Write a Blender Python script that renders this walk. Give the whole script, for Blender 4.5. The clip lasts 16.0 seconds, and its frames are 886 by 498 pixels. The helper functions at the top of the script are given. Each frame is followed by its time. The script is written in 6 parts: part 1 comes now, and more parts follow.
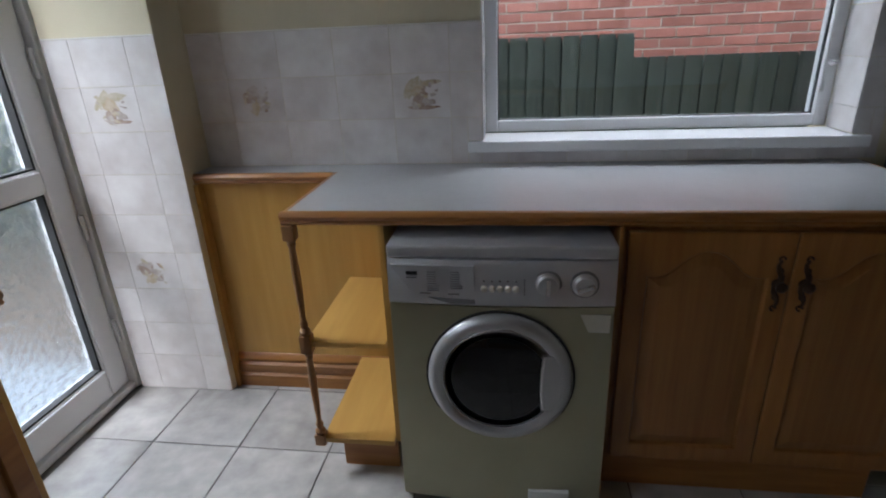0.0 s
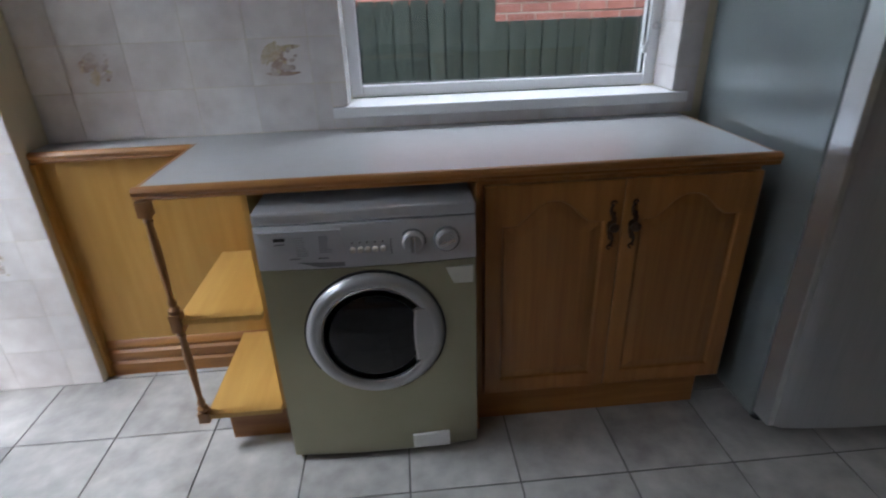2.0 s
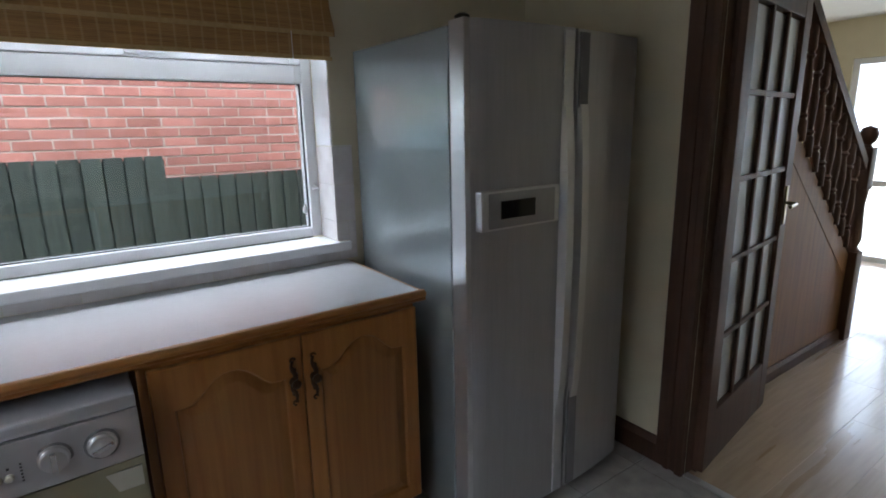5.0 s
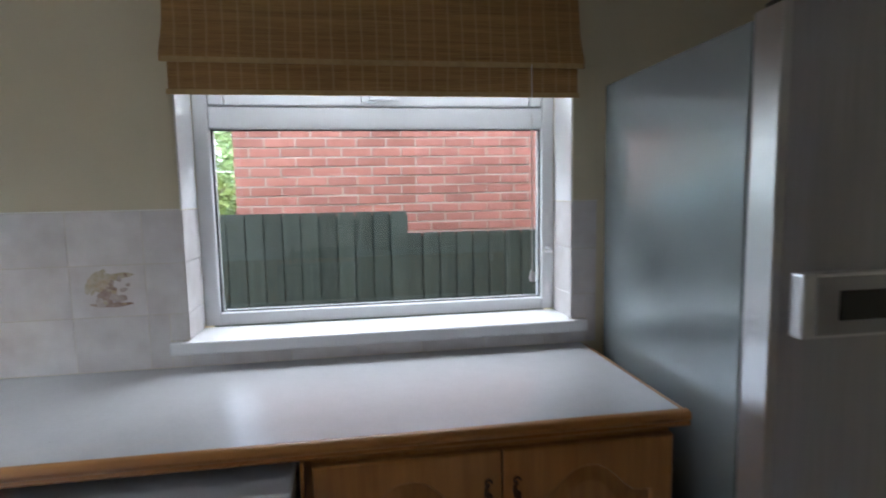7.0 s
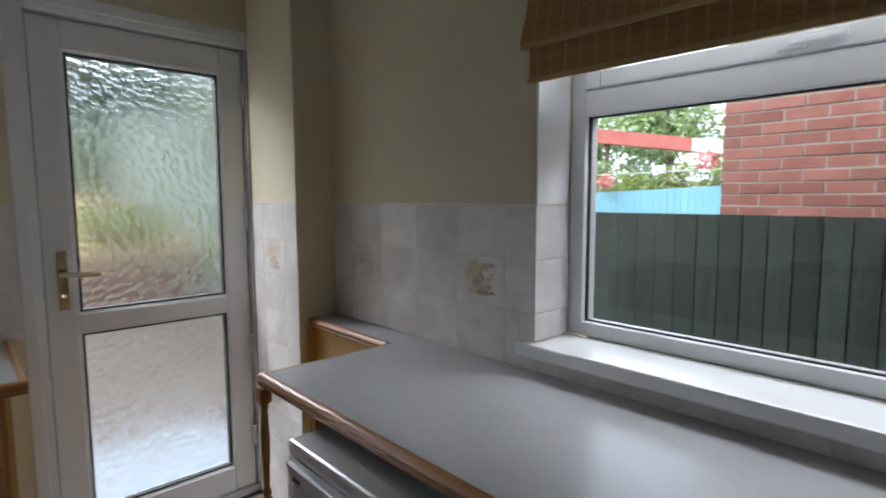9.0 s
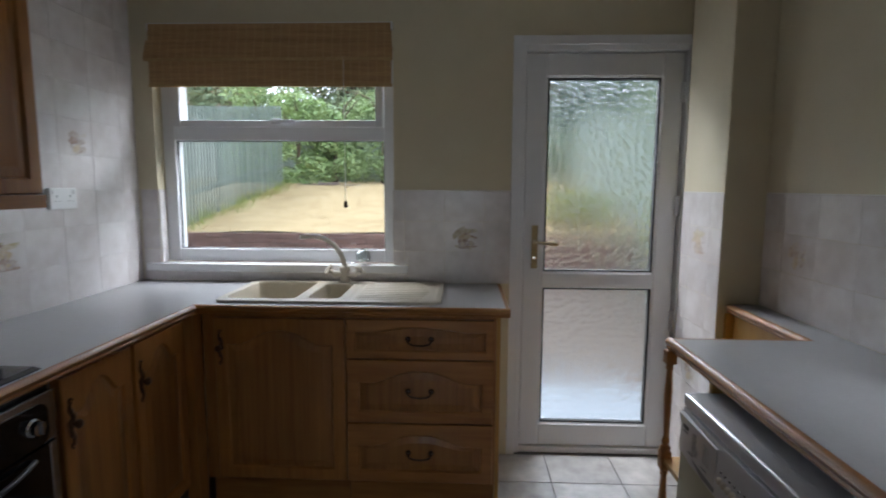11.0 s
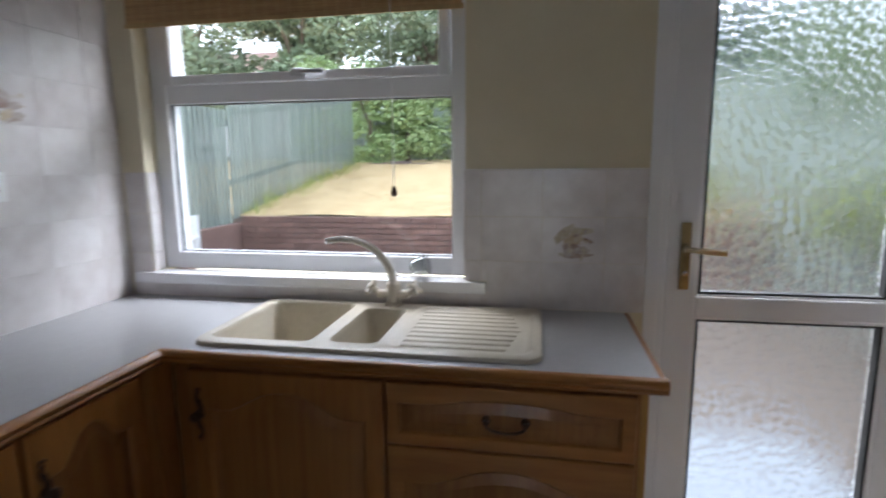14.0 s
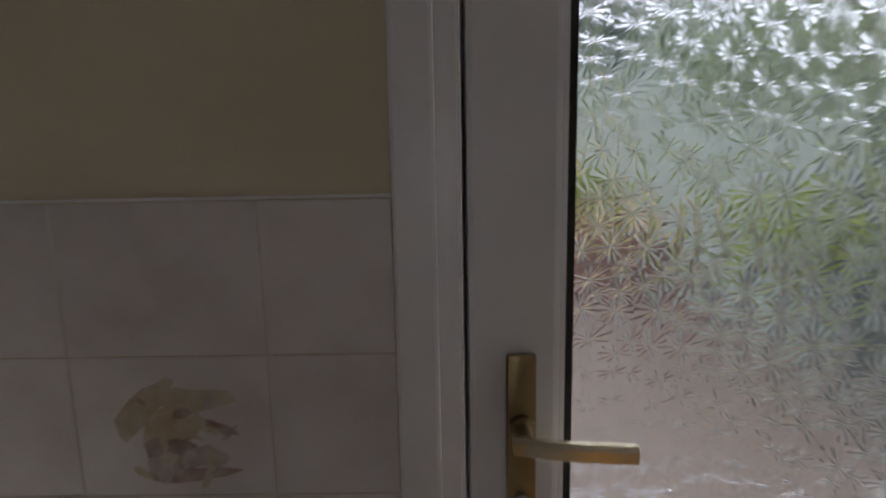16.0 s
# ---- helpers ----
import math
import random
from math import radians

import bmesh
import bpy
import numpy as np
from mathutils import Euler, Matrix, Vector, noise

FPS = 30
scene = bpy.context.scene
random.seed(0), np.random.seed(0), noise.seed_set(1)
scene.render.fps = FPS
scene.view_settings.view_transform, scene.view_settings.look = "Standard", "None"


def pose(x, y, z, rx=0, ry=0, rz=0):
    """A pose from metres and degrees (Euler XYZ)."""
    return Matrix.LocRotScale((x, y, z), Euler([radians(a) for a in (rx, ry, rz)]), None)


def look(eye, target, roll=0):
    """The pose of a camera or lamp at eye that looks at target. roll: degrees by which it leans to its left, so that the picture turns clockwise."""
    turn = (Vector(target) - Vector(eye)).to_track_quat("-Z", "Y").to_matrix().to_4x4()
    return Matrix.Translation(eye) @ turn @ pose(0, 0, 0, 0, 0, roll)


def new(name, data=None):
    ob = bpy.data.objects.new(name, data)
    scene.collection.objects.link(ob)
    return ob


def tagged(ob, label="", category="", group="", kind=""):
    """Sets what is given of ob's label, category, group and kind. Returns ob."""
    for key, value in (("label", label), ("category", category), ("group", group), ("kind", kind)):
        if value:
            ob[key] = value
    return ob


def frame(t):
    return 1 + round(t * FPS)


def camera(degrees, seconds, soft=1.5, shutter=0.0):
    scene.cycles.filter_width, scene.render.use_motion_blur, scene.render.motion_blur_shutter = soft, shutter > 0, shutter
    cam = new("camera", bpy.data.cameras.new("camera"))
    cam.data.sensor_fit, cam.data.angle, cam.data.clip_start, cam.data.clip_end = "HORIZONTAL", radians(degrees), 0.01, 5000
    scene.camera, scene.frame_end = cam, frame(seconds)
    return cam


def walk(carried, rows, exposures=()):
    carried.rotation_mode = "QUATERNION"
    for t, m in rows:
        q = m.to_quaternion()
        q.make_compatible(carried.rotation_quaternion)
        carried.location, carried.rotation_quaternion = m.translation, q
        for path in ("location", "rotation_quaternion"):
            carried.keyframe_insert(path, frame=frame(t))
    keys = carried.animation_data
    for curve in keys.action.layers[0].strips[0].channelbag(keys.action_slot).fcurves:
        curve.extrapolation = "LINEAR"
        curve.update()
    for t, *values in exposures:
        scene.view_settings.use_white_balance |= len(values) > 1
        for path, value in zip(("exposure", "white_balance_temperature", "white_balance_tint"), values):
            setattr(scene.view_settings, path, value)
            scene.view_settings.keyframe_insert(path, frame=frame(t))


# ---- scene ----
cam = camera(79.9, 16.0, soft=1.8, shutter=0.3)
PATH = [
    (0, (0.626, -1.868, 1.321), (0.365, -0.028, 0.584), -2.5),
    (0.5, (0.643, -1.901, 1.302), (0.499, -0.092, 0.461), -2.6),
    (0.7, (0.654, -1.903, 1.31), (0.532, -0.113, 0.426), -2.4),
    (1, (0.653, -1.91, 1.286), (0.553, -0.136, 0.367), -2.6),
    (1.5, (0.657, -1.92, 1.285), (0.612, -0.149, 0.358), -2.2),
    (2, (0.703, -1.928, 1.322), (0.83, -0.127, 0.462), -2.0),
    (2.2, (0.725, -1.94, 1.336), (0.969, -0.126, 0.531), -2.1),
    (2.5, (0.765, -1.96, 1.372), (1.192, -0.144, 0.651), -1.9),
    (3, (0.804, -1.976, 1.408), (1.559, -0.223, 0.81), -1.7),
    (3.5, (0.815, -1.995, 1.425), (1.811, -0.33, 0.942), -1.3),
    (6, (0.845, -2.0, 1.435), (1.977, -0.412, 0.991), -1.2),
    (6.5, (0.904, -1.86, 1.38), (1.737, -0.076, 1.027), -1.0),
    (7, (1.032, -1.628, 1.401), (1.334, 0.339, 1.195), -1.1),
    (7.5, (1.131, -1.521, 1.394), (1.089, 0.474, 1.257), -1.0),
    (8, (1.317, -1.442, 1.388), (0.726, 0.463, 1.232), -0.9),
    (8.5, (1.379, -1.289, 1.386), (0.28, 0.365, 1.154), -0.5),
    (9, (1.407, -1.181, 1.392), (-0.046, 0.179, 1.199), -0.2),
    (9.3, (1.469, -1.146, 1.39), (-0.107, 0.061, 1.148), -0.4),
    (9.5, (1.517, -1.128, 1.402), (-0.156, -0.063, 1.146), -0.3),
    (9.6, (1.534, -1.124, 1.407), (-0.188, -0.141, 1.148), -0.4),
    (10, (1.607, -1.137, 1.401), (-0.283, -0.527, 1.16), 0.1),
    (10.2, (1.628, -1.165, 1.406), (-0.305, -0.706, 1.174), 0.2),
    (12.3, (1.8, -1.396, 1.35), (-0.028, -2.148, 1.04), -0.1),
    (12.5, (1.719, -1.426, 1.348), (-0.073, -2.255, 1.028), -0.2),
    (13, (1.467, -1.424, 1.382), (-0.282, -2.346, 1.08), -0.4),
    (13.5, (1.155, -1.422, 1.377), (-0.668, -2.173, 1.041), -0.3),
    (14, (0.826, -1.349, 1.389), (-1.116, -1.705, 1.074), -0.5),
    (14.5, (0.508, -1.225, 1.386), (-1.478, -1.242, 1.153), -1.1),
    (15, (0.202, -1.147, 1.391), (-1.775, -1.041, 1.11), -1.0),
    (15.5, (-0.109, -1.045, 1.372), (-2.096, -0.859, 1.245), -1.2),
    (16, (-0.43, -0.957, 1.397), (-2.406, -0.986, 1.091), -1.1),
]
EXPOSURES = [(0.0, 1.3, 5850, 10), (1.5, 1.57, 5780, 10), (3.5, 1.9, 5800, 10), (6.0, 2.02, 5850, 10), (7.5, 1.85, 5950, 10), (8.5, 1.45, 6100, 10), (9.5, 1.08, 6150, 10), (10.2, 1.03, 6100, 10), (12.3, 1.2, 5900, 11), (13.0, 1.22, 5850, 11), (14.0, 1.26, 6000, 13), (15.0, 0.72, 6200, 16), (16.0, 0.6, 6400, 18)]
walk(cam, [(t, look(*m)) for t, *m in PATH], EXPOSURES)

# ---- world and light ----
world = bpy.data.worlds.new("overcast_sky")
scene.world = world
world.use_nodes = True
wn, wl = world.node_tree.nodes, world.node_tree.links
sky = wn.new("ShaderNodeTexSky")
sky.sky_type, sky.sun_disc = "NISHITA", False
sky.sun_elevation, sky.sun_rotation, sky.dust_density = radians(48), radians(235), 4.0
veil = wn.new("ShaderNodeMixRGB")
veil.inputs["Fac"].default_value = 0.75
veil.inputs["Color2"].default_value = (14.0, 15.2, 17.0, 1)
wl.new(sky.outputs[0], veil.inputs["Color1"])
wl.new(veil.outputs[0], wn["Background"].inputs["Color"])
wn["Background"].inputs["Strength"].default_value = 0.15
sun = new("sun", bpy.data.lights.new("sun", "SUN"))
sun.data.energy, sun.data.angle, sun.data.color = 0.65, radians(20), (1, 0.97, 0.93)
sun.matrix_world = look((-6, -9, 12), (0, 0, 0))


def sky_lamp(name, eye, target, w, h, watts):
    """The sky's light at a window opening."""
    la = new(name, bpy.data.lights.new(name, "AREA"))
    la.data.shape, la.data.size, la.data.size_y, la.data.energy, la.data.color = "RECTANGLE", w, h, watts, (0.95, 0.98, 1.0)
    la.matrix_world = look(eye, target)
    return la


sky_lamp("side_window_daylight", (1.11, 0.78, 2.4), (1.11, -0.5, 0.9), 1.4, 0.6, 18)
sky_lamp("porch_daylight", (7.53, -0.87, 1.0), (0, -0.87, 0.9), 1.9, 1.9, 6)
sky_lamp("back_door_daylight", (-1.85, -0.56, 2.65), (-0.3, -0.7, 0.0), 0.8, 0.7, 33)
sky_lamp("back_window_daylight", (-1.75, -2.2, 2.5), (0.2, -2.2, 0.9), 1.2, 0.6, 18)


# ---- materials ----
def surf(name, c, c2, scale=8.0, rough=0.5, metal=0.0, bump=0.0, bscale=80.0, stretch=(1, 1, 1), shift=0.0, coat=0.0, rvar=0.08):
    m = bpy.data.materials.new(name)
    m.use_nodes = True
    n, l = m.node_tree.nodes, m.node_tree.links
    b = n["Principled BSDF"]
    tc, mp, oi = n.new("ShaderNodeTexCoord"), n.new("ShaderNodeMapping"), n.new("ShaderNodeObjectInfo")
    l.new(tc.outputs["Object"], mp.inputs["Vector"])
    mp.inputs["Scale"].default_value = stretch
    off = n.new("ShaderNodeVectorMath")
    off.operation = "SCALE"
    off.inputs[0].default_value = (17.0, 31.0, 23.0)
    l.new(oi.outputs["Random"], off.inputs["Scale"])
    l.new(off.outputs[0], mp.inputs["Location"])
    fine, broad = n.new("ShaderNodeTexNoise"), n.new("ShaderNodeTexNoise")
    fine.inputs["Scale"].default_value, fine.inputs["Detail"].default_value = scale, 6
    broad.inputs["Scale"].default_value, broad.inputs["Detail"].default_value = scale * 0.17, 3
    l.new(mp.outputs[0], fine.inputs["Vector"])
    l.new(mp.outputs[0], broad.inputs["Vector"])
    both = n.new("ShaderNodeMath")
    both.operation = "MULTIPLY_ADD"
    both.inputs[1].default_value = 0.55
    half = n.new("ShaderNodeMath")
    half.operation = "MULTIPLY"
    half.inputs[1].default_value = 0.45
    l.new(broad.outputs["Fac"], half.inputs[0])
    l.new(fine.outputs["Fac"], both.inputs[0])
    l.new(half.outputs[0], both.inputs[2])
    ramp = n.new("ShaderNodeValToRGB")
    ramp.color_ramp.elements[0].position, ramp.color_ramp.elements[1].position = 0.33, 0.67
    ramp.color_ramp.elements[0].color, ramp.color_ramp.elements[1].color = (*c, 1), (*c2, 1)
    l.new(both.outputs[0], ramp.inputs["Fac"])
    out = ramp.outputs["Color"]
    if shift:
        hsv, mr = n.new("ShaderNodeHueSaturation"), n.new("ShaderNodeMapRange")
        mr.inputs["To Min"].default_value, mr.inputs["To Max"].default_value = 1 - shift, 1 + shift
        l.new(oi.outputs["Random"], mr.inputs["Value"])
        l.new(mr.outputs[0], hsv.inputs["Value"])
        l.new(out, hsv.inputs["Color"])
        out = hsv.outputs["Color"]
    l.new(out, b.inputs["Base Color"])
    rr = n.new("ShaderNodeMapRange")
    rr.inputs["To Min"].default_value, rr.inputs["To Max"].default_value = max(rough - rvar, 0.02), min(rough + rvar, 1)
    l.new(broad.outputs["Fac"], rr.inputs["Value"])
    l.new(rr.outputs[0], b.inputs["Roughness"])
    b.inputs["Metallic"].default_value = metal
    b.inputs["Coat Weight"].default_value = coat
    if bump:
        bn, bp = n.new("ShaderNodeTexNoise"), n.new("ShaderNodeBump")
        bn.inputs["Scale"].default_value, bn.inputs["Detail"].default_value = bscale, 3
        l.new(mp.outputs[0], bn.inputs["Vector"])
        bp.inputs["Strength"].default_value, bp.inputs["Distance"].default_value = bump, 0.004
        l.new(bn.outputs["Fac"], bp.inputs["Height"])
        l.new(bp.outputs[0], b.inputs["Normal"])
    return m


def glass_mat(name, rough=0.0, color=(1, 1, 1), star=False):
    m = bpy.data.materials.new(name)
    m.use_nodes = True
    n, l = m.node_tree.nodes, m.node_tree.links
    b = n["Principled BSDF"]
    b.inputs["Base Color"].default_value = (*color, 1)
    b.inputs["Roughness"].default_value, b.inputs["Transmission Weight"].default_value, b.inputs["IOR"].default_value = rough, 1.0, 1.45
    if star:
        # pressed pattern of small radiating flowers over a slow ripple
        tc = n.new("ShaderNodeTexCoord")
        mp = n.new("ShaderNodeMapping")
        mp.inputs["Scale"].default_value = (0, 1, 1)
        l.new(tc.outputs["Object"], mp.inputs["Vector"])
        vo = n.new("ShaderNodeTexVoronoi")
        vo.inputs["Scale"].default_value, vo.inputs["Randomness"].default_value = 28.0, 0.75
        l.new(mp.outputs[0], vo.inputs["Vector"])
        sub = n.new("ShaderNodeVectorMath")
        sub.operation = "SUBTRACT"
        l.new(mp.outputs[0], sub.inputs[0])
        l.new(vo.outputs["Position"], sub.inputs[1])
        sep = n.new("ShaderNodeSeparateXYZ")
        l.new(sub.outputs[0], sep.inputs[0])
        at = n.new("ShaderNodeMath")
        at.operation = "ARCTAN2"
        l.new(sep.outputs["Z"], at.inputs[0])
        l.new(sep.outputs["Y"], at.inputs[1])
        mu = n.new("ShaderNodeMath")
        mu.operation = "MULTIPLY"
        mu.inputs[1].default_value = 14.0
        l.new(at.outputs[0], mu.inputs[0])
        si = n.new("ShaderNodeMath")
        si.operation = "SINE"
        l.new(mu.outputs[0], si.inputs[0])
        no = n.new("ShaderNodeTexNoise")
        no.inputs["Scale"].default_value, no.inputs["Detail"].default_value = 90.0, 2
        l.new(mp.outputs[0], no.inputs["Vector"])
        ad = n.new("ShaderNodeMath")
        ad.operation = "MULTIPLY_ADD"
        ad.inputs[1].default_value = 0.6
        l.new(no.outputs["Fac"], ad.inputs[0])
        l.new(si.outputs[0], ad.inputs[2])
        bp = n.new("ShaderNodeBump")
        bp.inputs["Strength"].default_value, bp.inputs["Distance"].default_value = 0.27, 0.0012
        l.new(ad.outputs[0], bp.inputs["Height"])
        l.new(bp.outputs[0], b.inputs["Normal"])
    return m


def woven(name, c, c2, along):
    """Split bamboo slats laid flat, tied by rows of fine upright threads."""
    m = surf(name, c, c2, 7, 0.7, stretch=(1.6, 1.6, 60))
    n, l = m.node_tree.nodes, m.node_tree.links
    b = n["Principled BSDF"]
    tc = n.new("ShaderNodeTexCoord")
    slat, thread = n.new("ShaderNodeTexWave"), n.new("ShaderNodeTexWave")
    slat.bands_direction, thread.bands_direction = "Z", along
    slat.inputs["Scale"].default_value, slat.inputs["Distortion"].default_value = 62.0, 1.2
    slat.inputs["Detail Scale"].default_value = 0.6
    thread.inputs["Scale"].default_value, thread.inputs["Distortion"].default_value = 7.5, 0.6
    for w in (slat, thread):
        l.new(tc.outputs["Object"], w.inputs["Vector"])
    rp = n.new("ShaderNodeValToRGB")
    rp.color_ramp.elements[0].position, rp.color_ramp.elements[1].position = 0.9, 0.99
    l.new(thread.outputs["Fac"], rp.inputs["Fac"])
    k = n.new("ShaderNodeMath")
    k.operation = "MULTIPLY"
    k.inputs[1].default_value = 0.3
    l.new(rp.outputs["Color"], k.inputs[0])
    mx = n.new("ShaderNodeMixRGB")
    mx.inputs["Color2"].default_value = (0.68, 0.5, 0.27, 1)
    l.new(k.outputs[0], mx.inputs["Fac"])
    l.new(b.inputs["Base Color"].links[0].from_socket, mx.inputs["Color1"])
    l.new(mx.outputs[0], b.inputs["Base Color"])
    bp = n.new("ShaderNodeBump")
    bp.inputs["Strength"].default_value, bp.inputs["Distance"].default_value = 0.5, 0.003
    l.new(slat.outputs["Fac"], bp.inputs["Height"])
    l.new(bp.outputs[0], b.inputs["Normal"])
    return m


PAINT = surf("cream_wall_paint", (0.645, 0.58, 0.42), (0.695, 0.63, 0.465), 6, 0.85, bump=0.12, bscale=220)
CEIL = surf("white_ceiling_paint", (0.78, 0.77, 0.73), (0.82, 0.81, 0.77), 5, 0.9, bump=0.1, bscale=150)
# kitchen ceiling colour darkened to cut the light bounced into the room
KCEIL = surf("bounce_cutting_ceiling_paint", (0.5, 0.475, 0.43), (0.55, 0.525, 0.48), 5, 0.9, bump=0.1, bscale=150)
GROUT = surf("wall_grout", (0.66, 0.65, 0.62), (0.74, 0.73, 0.7), 30, 0.85)
TILE = surf("marbled_wall_tile", (0.6, 0.55, 0.535), (0.79, 0.76, 0.75), 13, 0.22, bump=0.05, bscale=25, shift=0.025, rvar=0.05)
FGROUT = surf("floor_grout", (0.1, 0.095, 0.09), (0.17, 0.16, 0.15), 40, 0.9)
FTILE = surf("grey_stone_floor_tile", (0.27, 0.255, 0.24), (0.5, 0.475, 0.45), 14, 0.36, bump=0.12, bscale=40, shift=0.05, coat=0.15)
OAKC = ((0.25, 0.097, 0.019), (0.4, 0.178, 0.041))
OAK_V = surf("oak_upright", *OAKC, 5, 0.42, stretch=(9, 9, 0.9), bump=0.12, bscale=18, shift=0.06, coat=0.15)
OAK_X = surf("oak_along_x", *OAKC, 5, 0.42, stretch=(0.9, 9, 9), bump=0.12, bscale=18, shift=0.06, coat=0.15)
OAK_Y = surf("oak_along_y", *OAKC, 5, 0.42, stretch=(9, 0.9, 9), bump=0.12, bscale=18, shift=0.06, coat=0.15)
OAKP = surf("oak_veneer_panel", (0.22, 0.088, 0.019), (0.355, 0.16, 0.04), 4, 0.42, stretch=(14, 14, 0.6), bump=0.1, bscale=22, shift=0.08, coat=0.15)
VENEER = surf("yellow_oak_veneer", (0.42, 0.225, 0.045), (0.52, 0.3, 0.075), 4, 0.45, stretch=(8, 8, 0.7), bump=0.06, bscale=20)
SHELFW = surf("yellow_oak_shelf", (0.43, 0.23, 0.05), (0.53, 0.31, 0.08), 4, 0.45, stretch=(8, 0.7, 8), bump=0.06, bscale=20)
# oak darkened to paint the shade on the narrow wall cabinet's side
SHADESIDE = surf("shade_darkened_oak", (0.07, 0.035, 0.018), (0.12, 0.062, 0.03), 4, 0.5, stretch=(9, 9, 0.8))
TOP = surf("grey_flecked_laminate", (0.37, 0.365, 0.37), (0.41, 0.405, 0.41), 120, 0.28, rvar=0.01)
UPVC = surf("white_upvc", (0.78, 0.785, 0.8), (0.84, 0.845, 0.86), 4, 0.3, bump=0.02, bscale=30)
GASKET = surf("black_rubber", (0.015, 0.015, 0.016), (0.03, 0.03, 0.03), 30, 0.7)
SILL = surf("white_gloss_board", (0.8, 0.8, 0.81), (0.86, 0.86, 0.87), 5, 0.22, bump=0.03, bscale=20)
# grey tint, here and in STAR, is added to dim the view outside
GLASS = glass_mat("grey_dimming_glass", 0.0, (0.72, 0.74, 0.74))
STAR = glass_mat("patterned_glass", 0.1, (0.71, 0.72, 0.72), star=True)
FROST = glass_mat("frosted_pane", 0.6, (0.55, 0.56, 0.57))
SILVER = surf("silver_enamel", (0.52, 0.52, 0.54), (0.58, 0.58, 0.6), 5, 0.36, metal=0.55, bump=0.02, bscale=200)
WMBODY = surf("champagne_enamel", (0.35, 0.335, 0.225), (0.41, 0.39, 0.275), 5, 0.34, metal=0.6, bump=0.02, bscale=200)
FRIDGE = surf("brushed_silver_door", (0.41, 0.41, 0.425), (0.47, 0.47, 0.485), 6, 0.36, metal=0.45, stretch=(30, 30, 1), bump=0.02)
FRSIDE = surf("glossy_grey_side", (0.27, 0.305, 0.31), (0.31, 0.345, 0.35), 5, 0.24, metal=0.35, bump=0.01, bscale=30, coat=0.2)
FRTRIM = surf("satin_aluminium", (0.6, 0.6, 0.61), (0.7, 0.7, 0.71), 8, 0.3, metal=0.8)
PULL = surf("grey_satin_pull", (0.52, 0.52, 0.53), (0.6, 0.6, 0.61), 8, 0.36, metal=0.6)
RING = surf("grey_door_ring", (0.4, 0.4, 0.41), (0.48, 0.48, 0.49), 8, 0.3, metal=0.6)
BLACK = surf("black_plastic", (0.012, 0.012, 0.013), (0.025, 0.025, 0.027), 20, 0.35)
BLACKGL = surf("black_oven_glass", (0.006, 0.006, 0.007), (0.012, 0.012, 0.013), 10, 0.06, rvar=0.02)
STEEL = surf("stainless_steel", (0.36, 0.36, 0.37), (0.5, 0.5, 0.51), 10, 0.24, metal=1.0, stretch=(1, 20, 20))
HOBST = surf("dark_hob_steel", (0.06, 0.06, 0.063), (0.1, 0.1, 0.104), 10, 0.2, metal=1.0, stretch=(1, 20, 20), rvar=0.05)
CHROME = surf("chrome", (0.75, 0.75, 0.76), (0.82, 0.82, 0.83), 10, 0.1, metal=1.0, rvar=0.04)
IRON = surf("cast_black_enamel", (0.012, 0.012, 0.012), (0.03, 0.03, 0.03), 40, 0.45, bump=0.1)
BRONZE = surf("antique_bronze", (0.045, 0.025, 0.015), (0.1, 0.06, 0.035), 40, 0.4, metal=0.75)
BRASS = surf("worn_brass", (0.24, 0.175, 0.085), (0.44, 0.34, 0.17), 25, 0.32, metal=0.9)
CREAM = surf("cream_composite", (0.51, 0.455, 0.36), (0.59, 0.535, 0.435), 60, 0.32, bump=0.03, bscale=200)
CREAMT = surf("cream_tap_enamel", (0.56, 0.51, 0.44), (0.66, 0.61, 0.53), 10, 0.22)
WHITEP = surf("white_plastic", (0.74, 0.74, 0.73), (0.8, 0.8, 0.79), 10, 0.35)
GREYINK = surf("grey_print", (0.17, 0.17, 0.18), (0.22, 0.22, 0.23), 10, 0.5)
LABEL = surf("pale_sticker", (0.55, 0.54, 0.46), (0.6, 0.59, 0.51), 60, 0.4)
BAMBOO = woven("woven_bamboo", (0.27, 0.14, 0.045), (0.5, 0.29, 0.105), "X")
BAMBOO_Y = woven("woven_bamboo_plain", (0.34, 0.2, 0.08), (0.58, 0.37, 0.17), "Y")
# for the unseen sheet added behind the side blind
BOUNCE_SHEET = surf("white_bounce_sheet", (0.66, 0.65, 0.63), (0.72, 0.71, 0.69), 90, 0.9, bump=0.2)
TAPE = surf("bamboo_edge_tape", (0.42, 0.28, 0.12), (0.56, 0.39, 0.19), 60, 0.8, bump=0.2)
DARKW = surf("dark_stained_wood", (0.05, 0.021, 0.011), (0.105, 0.046, 0.024), 5, 0.58, stretch=(9, 9, 0.8), bump=0.1, bscale=15)
PANELW = surf("brown_hall_panelling", (0.13, 0.053, 0.017), (0.25, 0.11, 0.036), 4, 0.5, stretch=(9, 9, 0.7), shift=0.08)
LAMINATE = surf("oak_laminate_floor", (0.4, 0.29, 0.19), (0.54, 0.41, 0.285), 5, 0.3, stretch=(0.8, 10, 10), shift=0.04, coat=0.3)
OLIVE = surf("olive_print", (0.42, 0.35, 0.2), (0.64, 0.58, 0.5), 55, 0.3)
RUST = surf("russet_print", (0.24, 0.13, 0.085), (0.57, 0.48, 0.42), 55, 0.3)
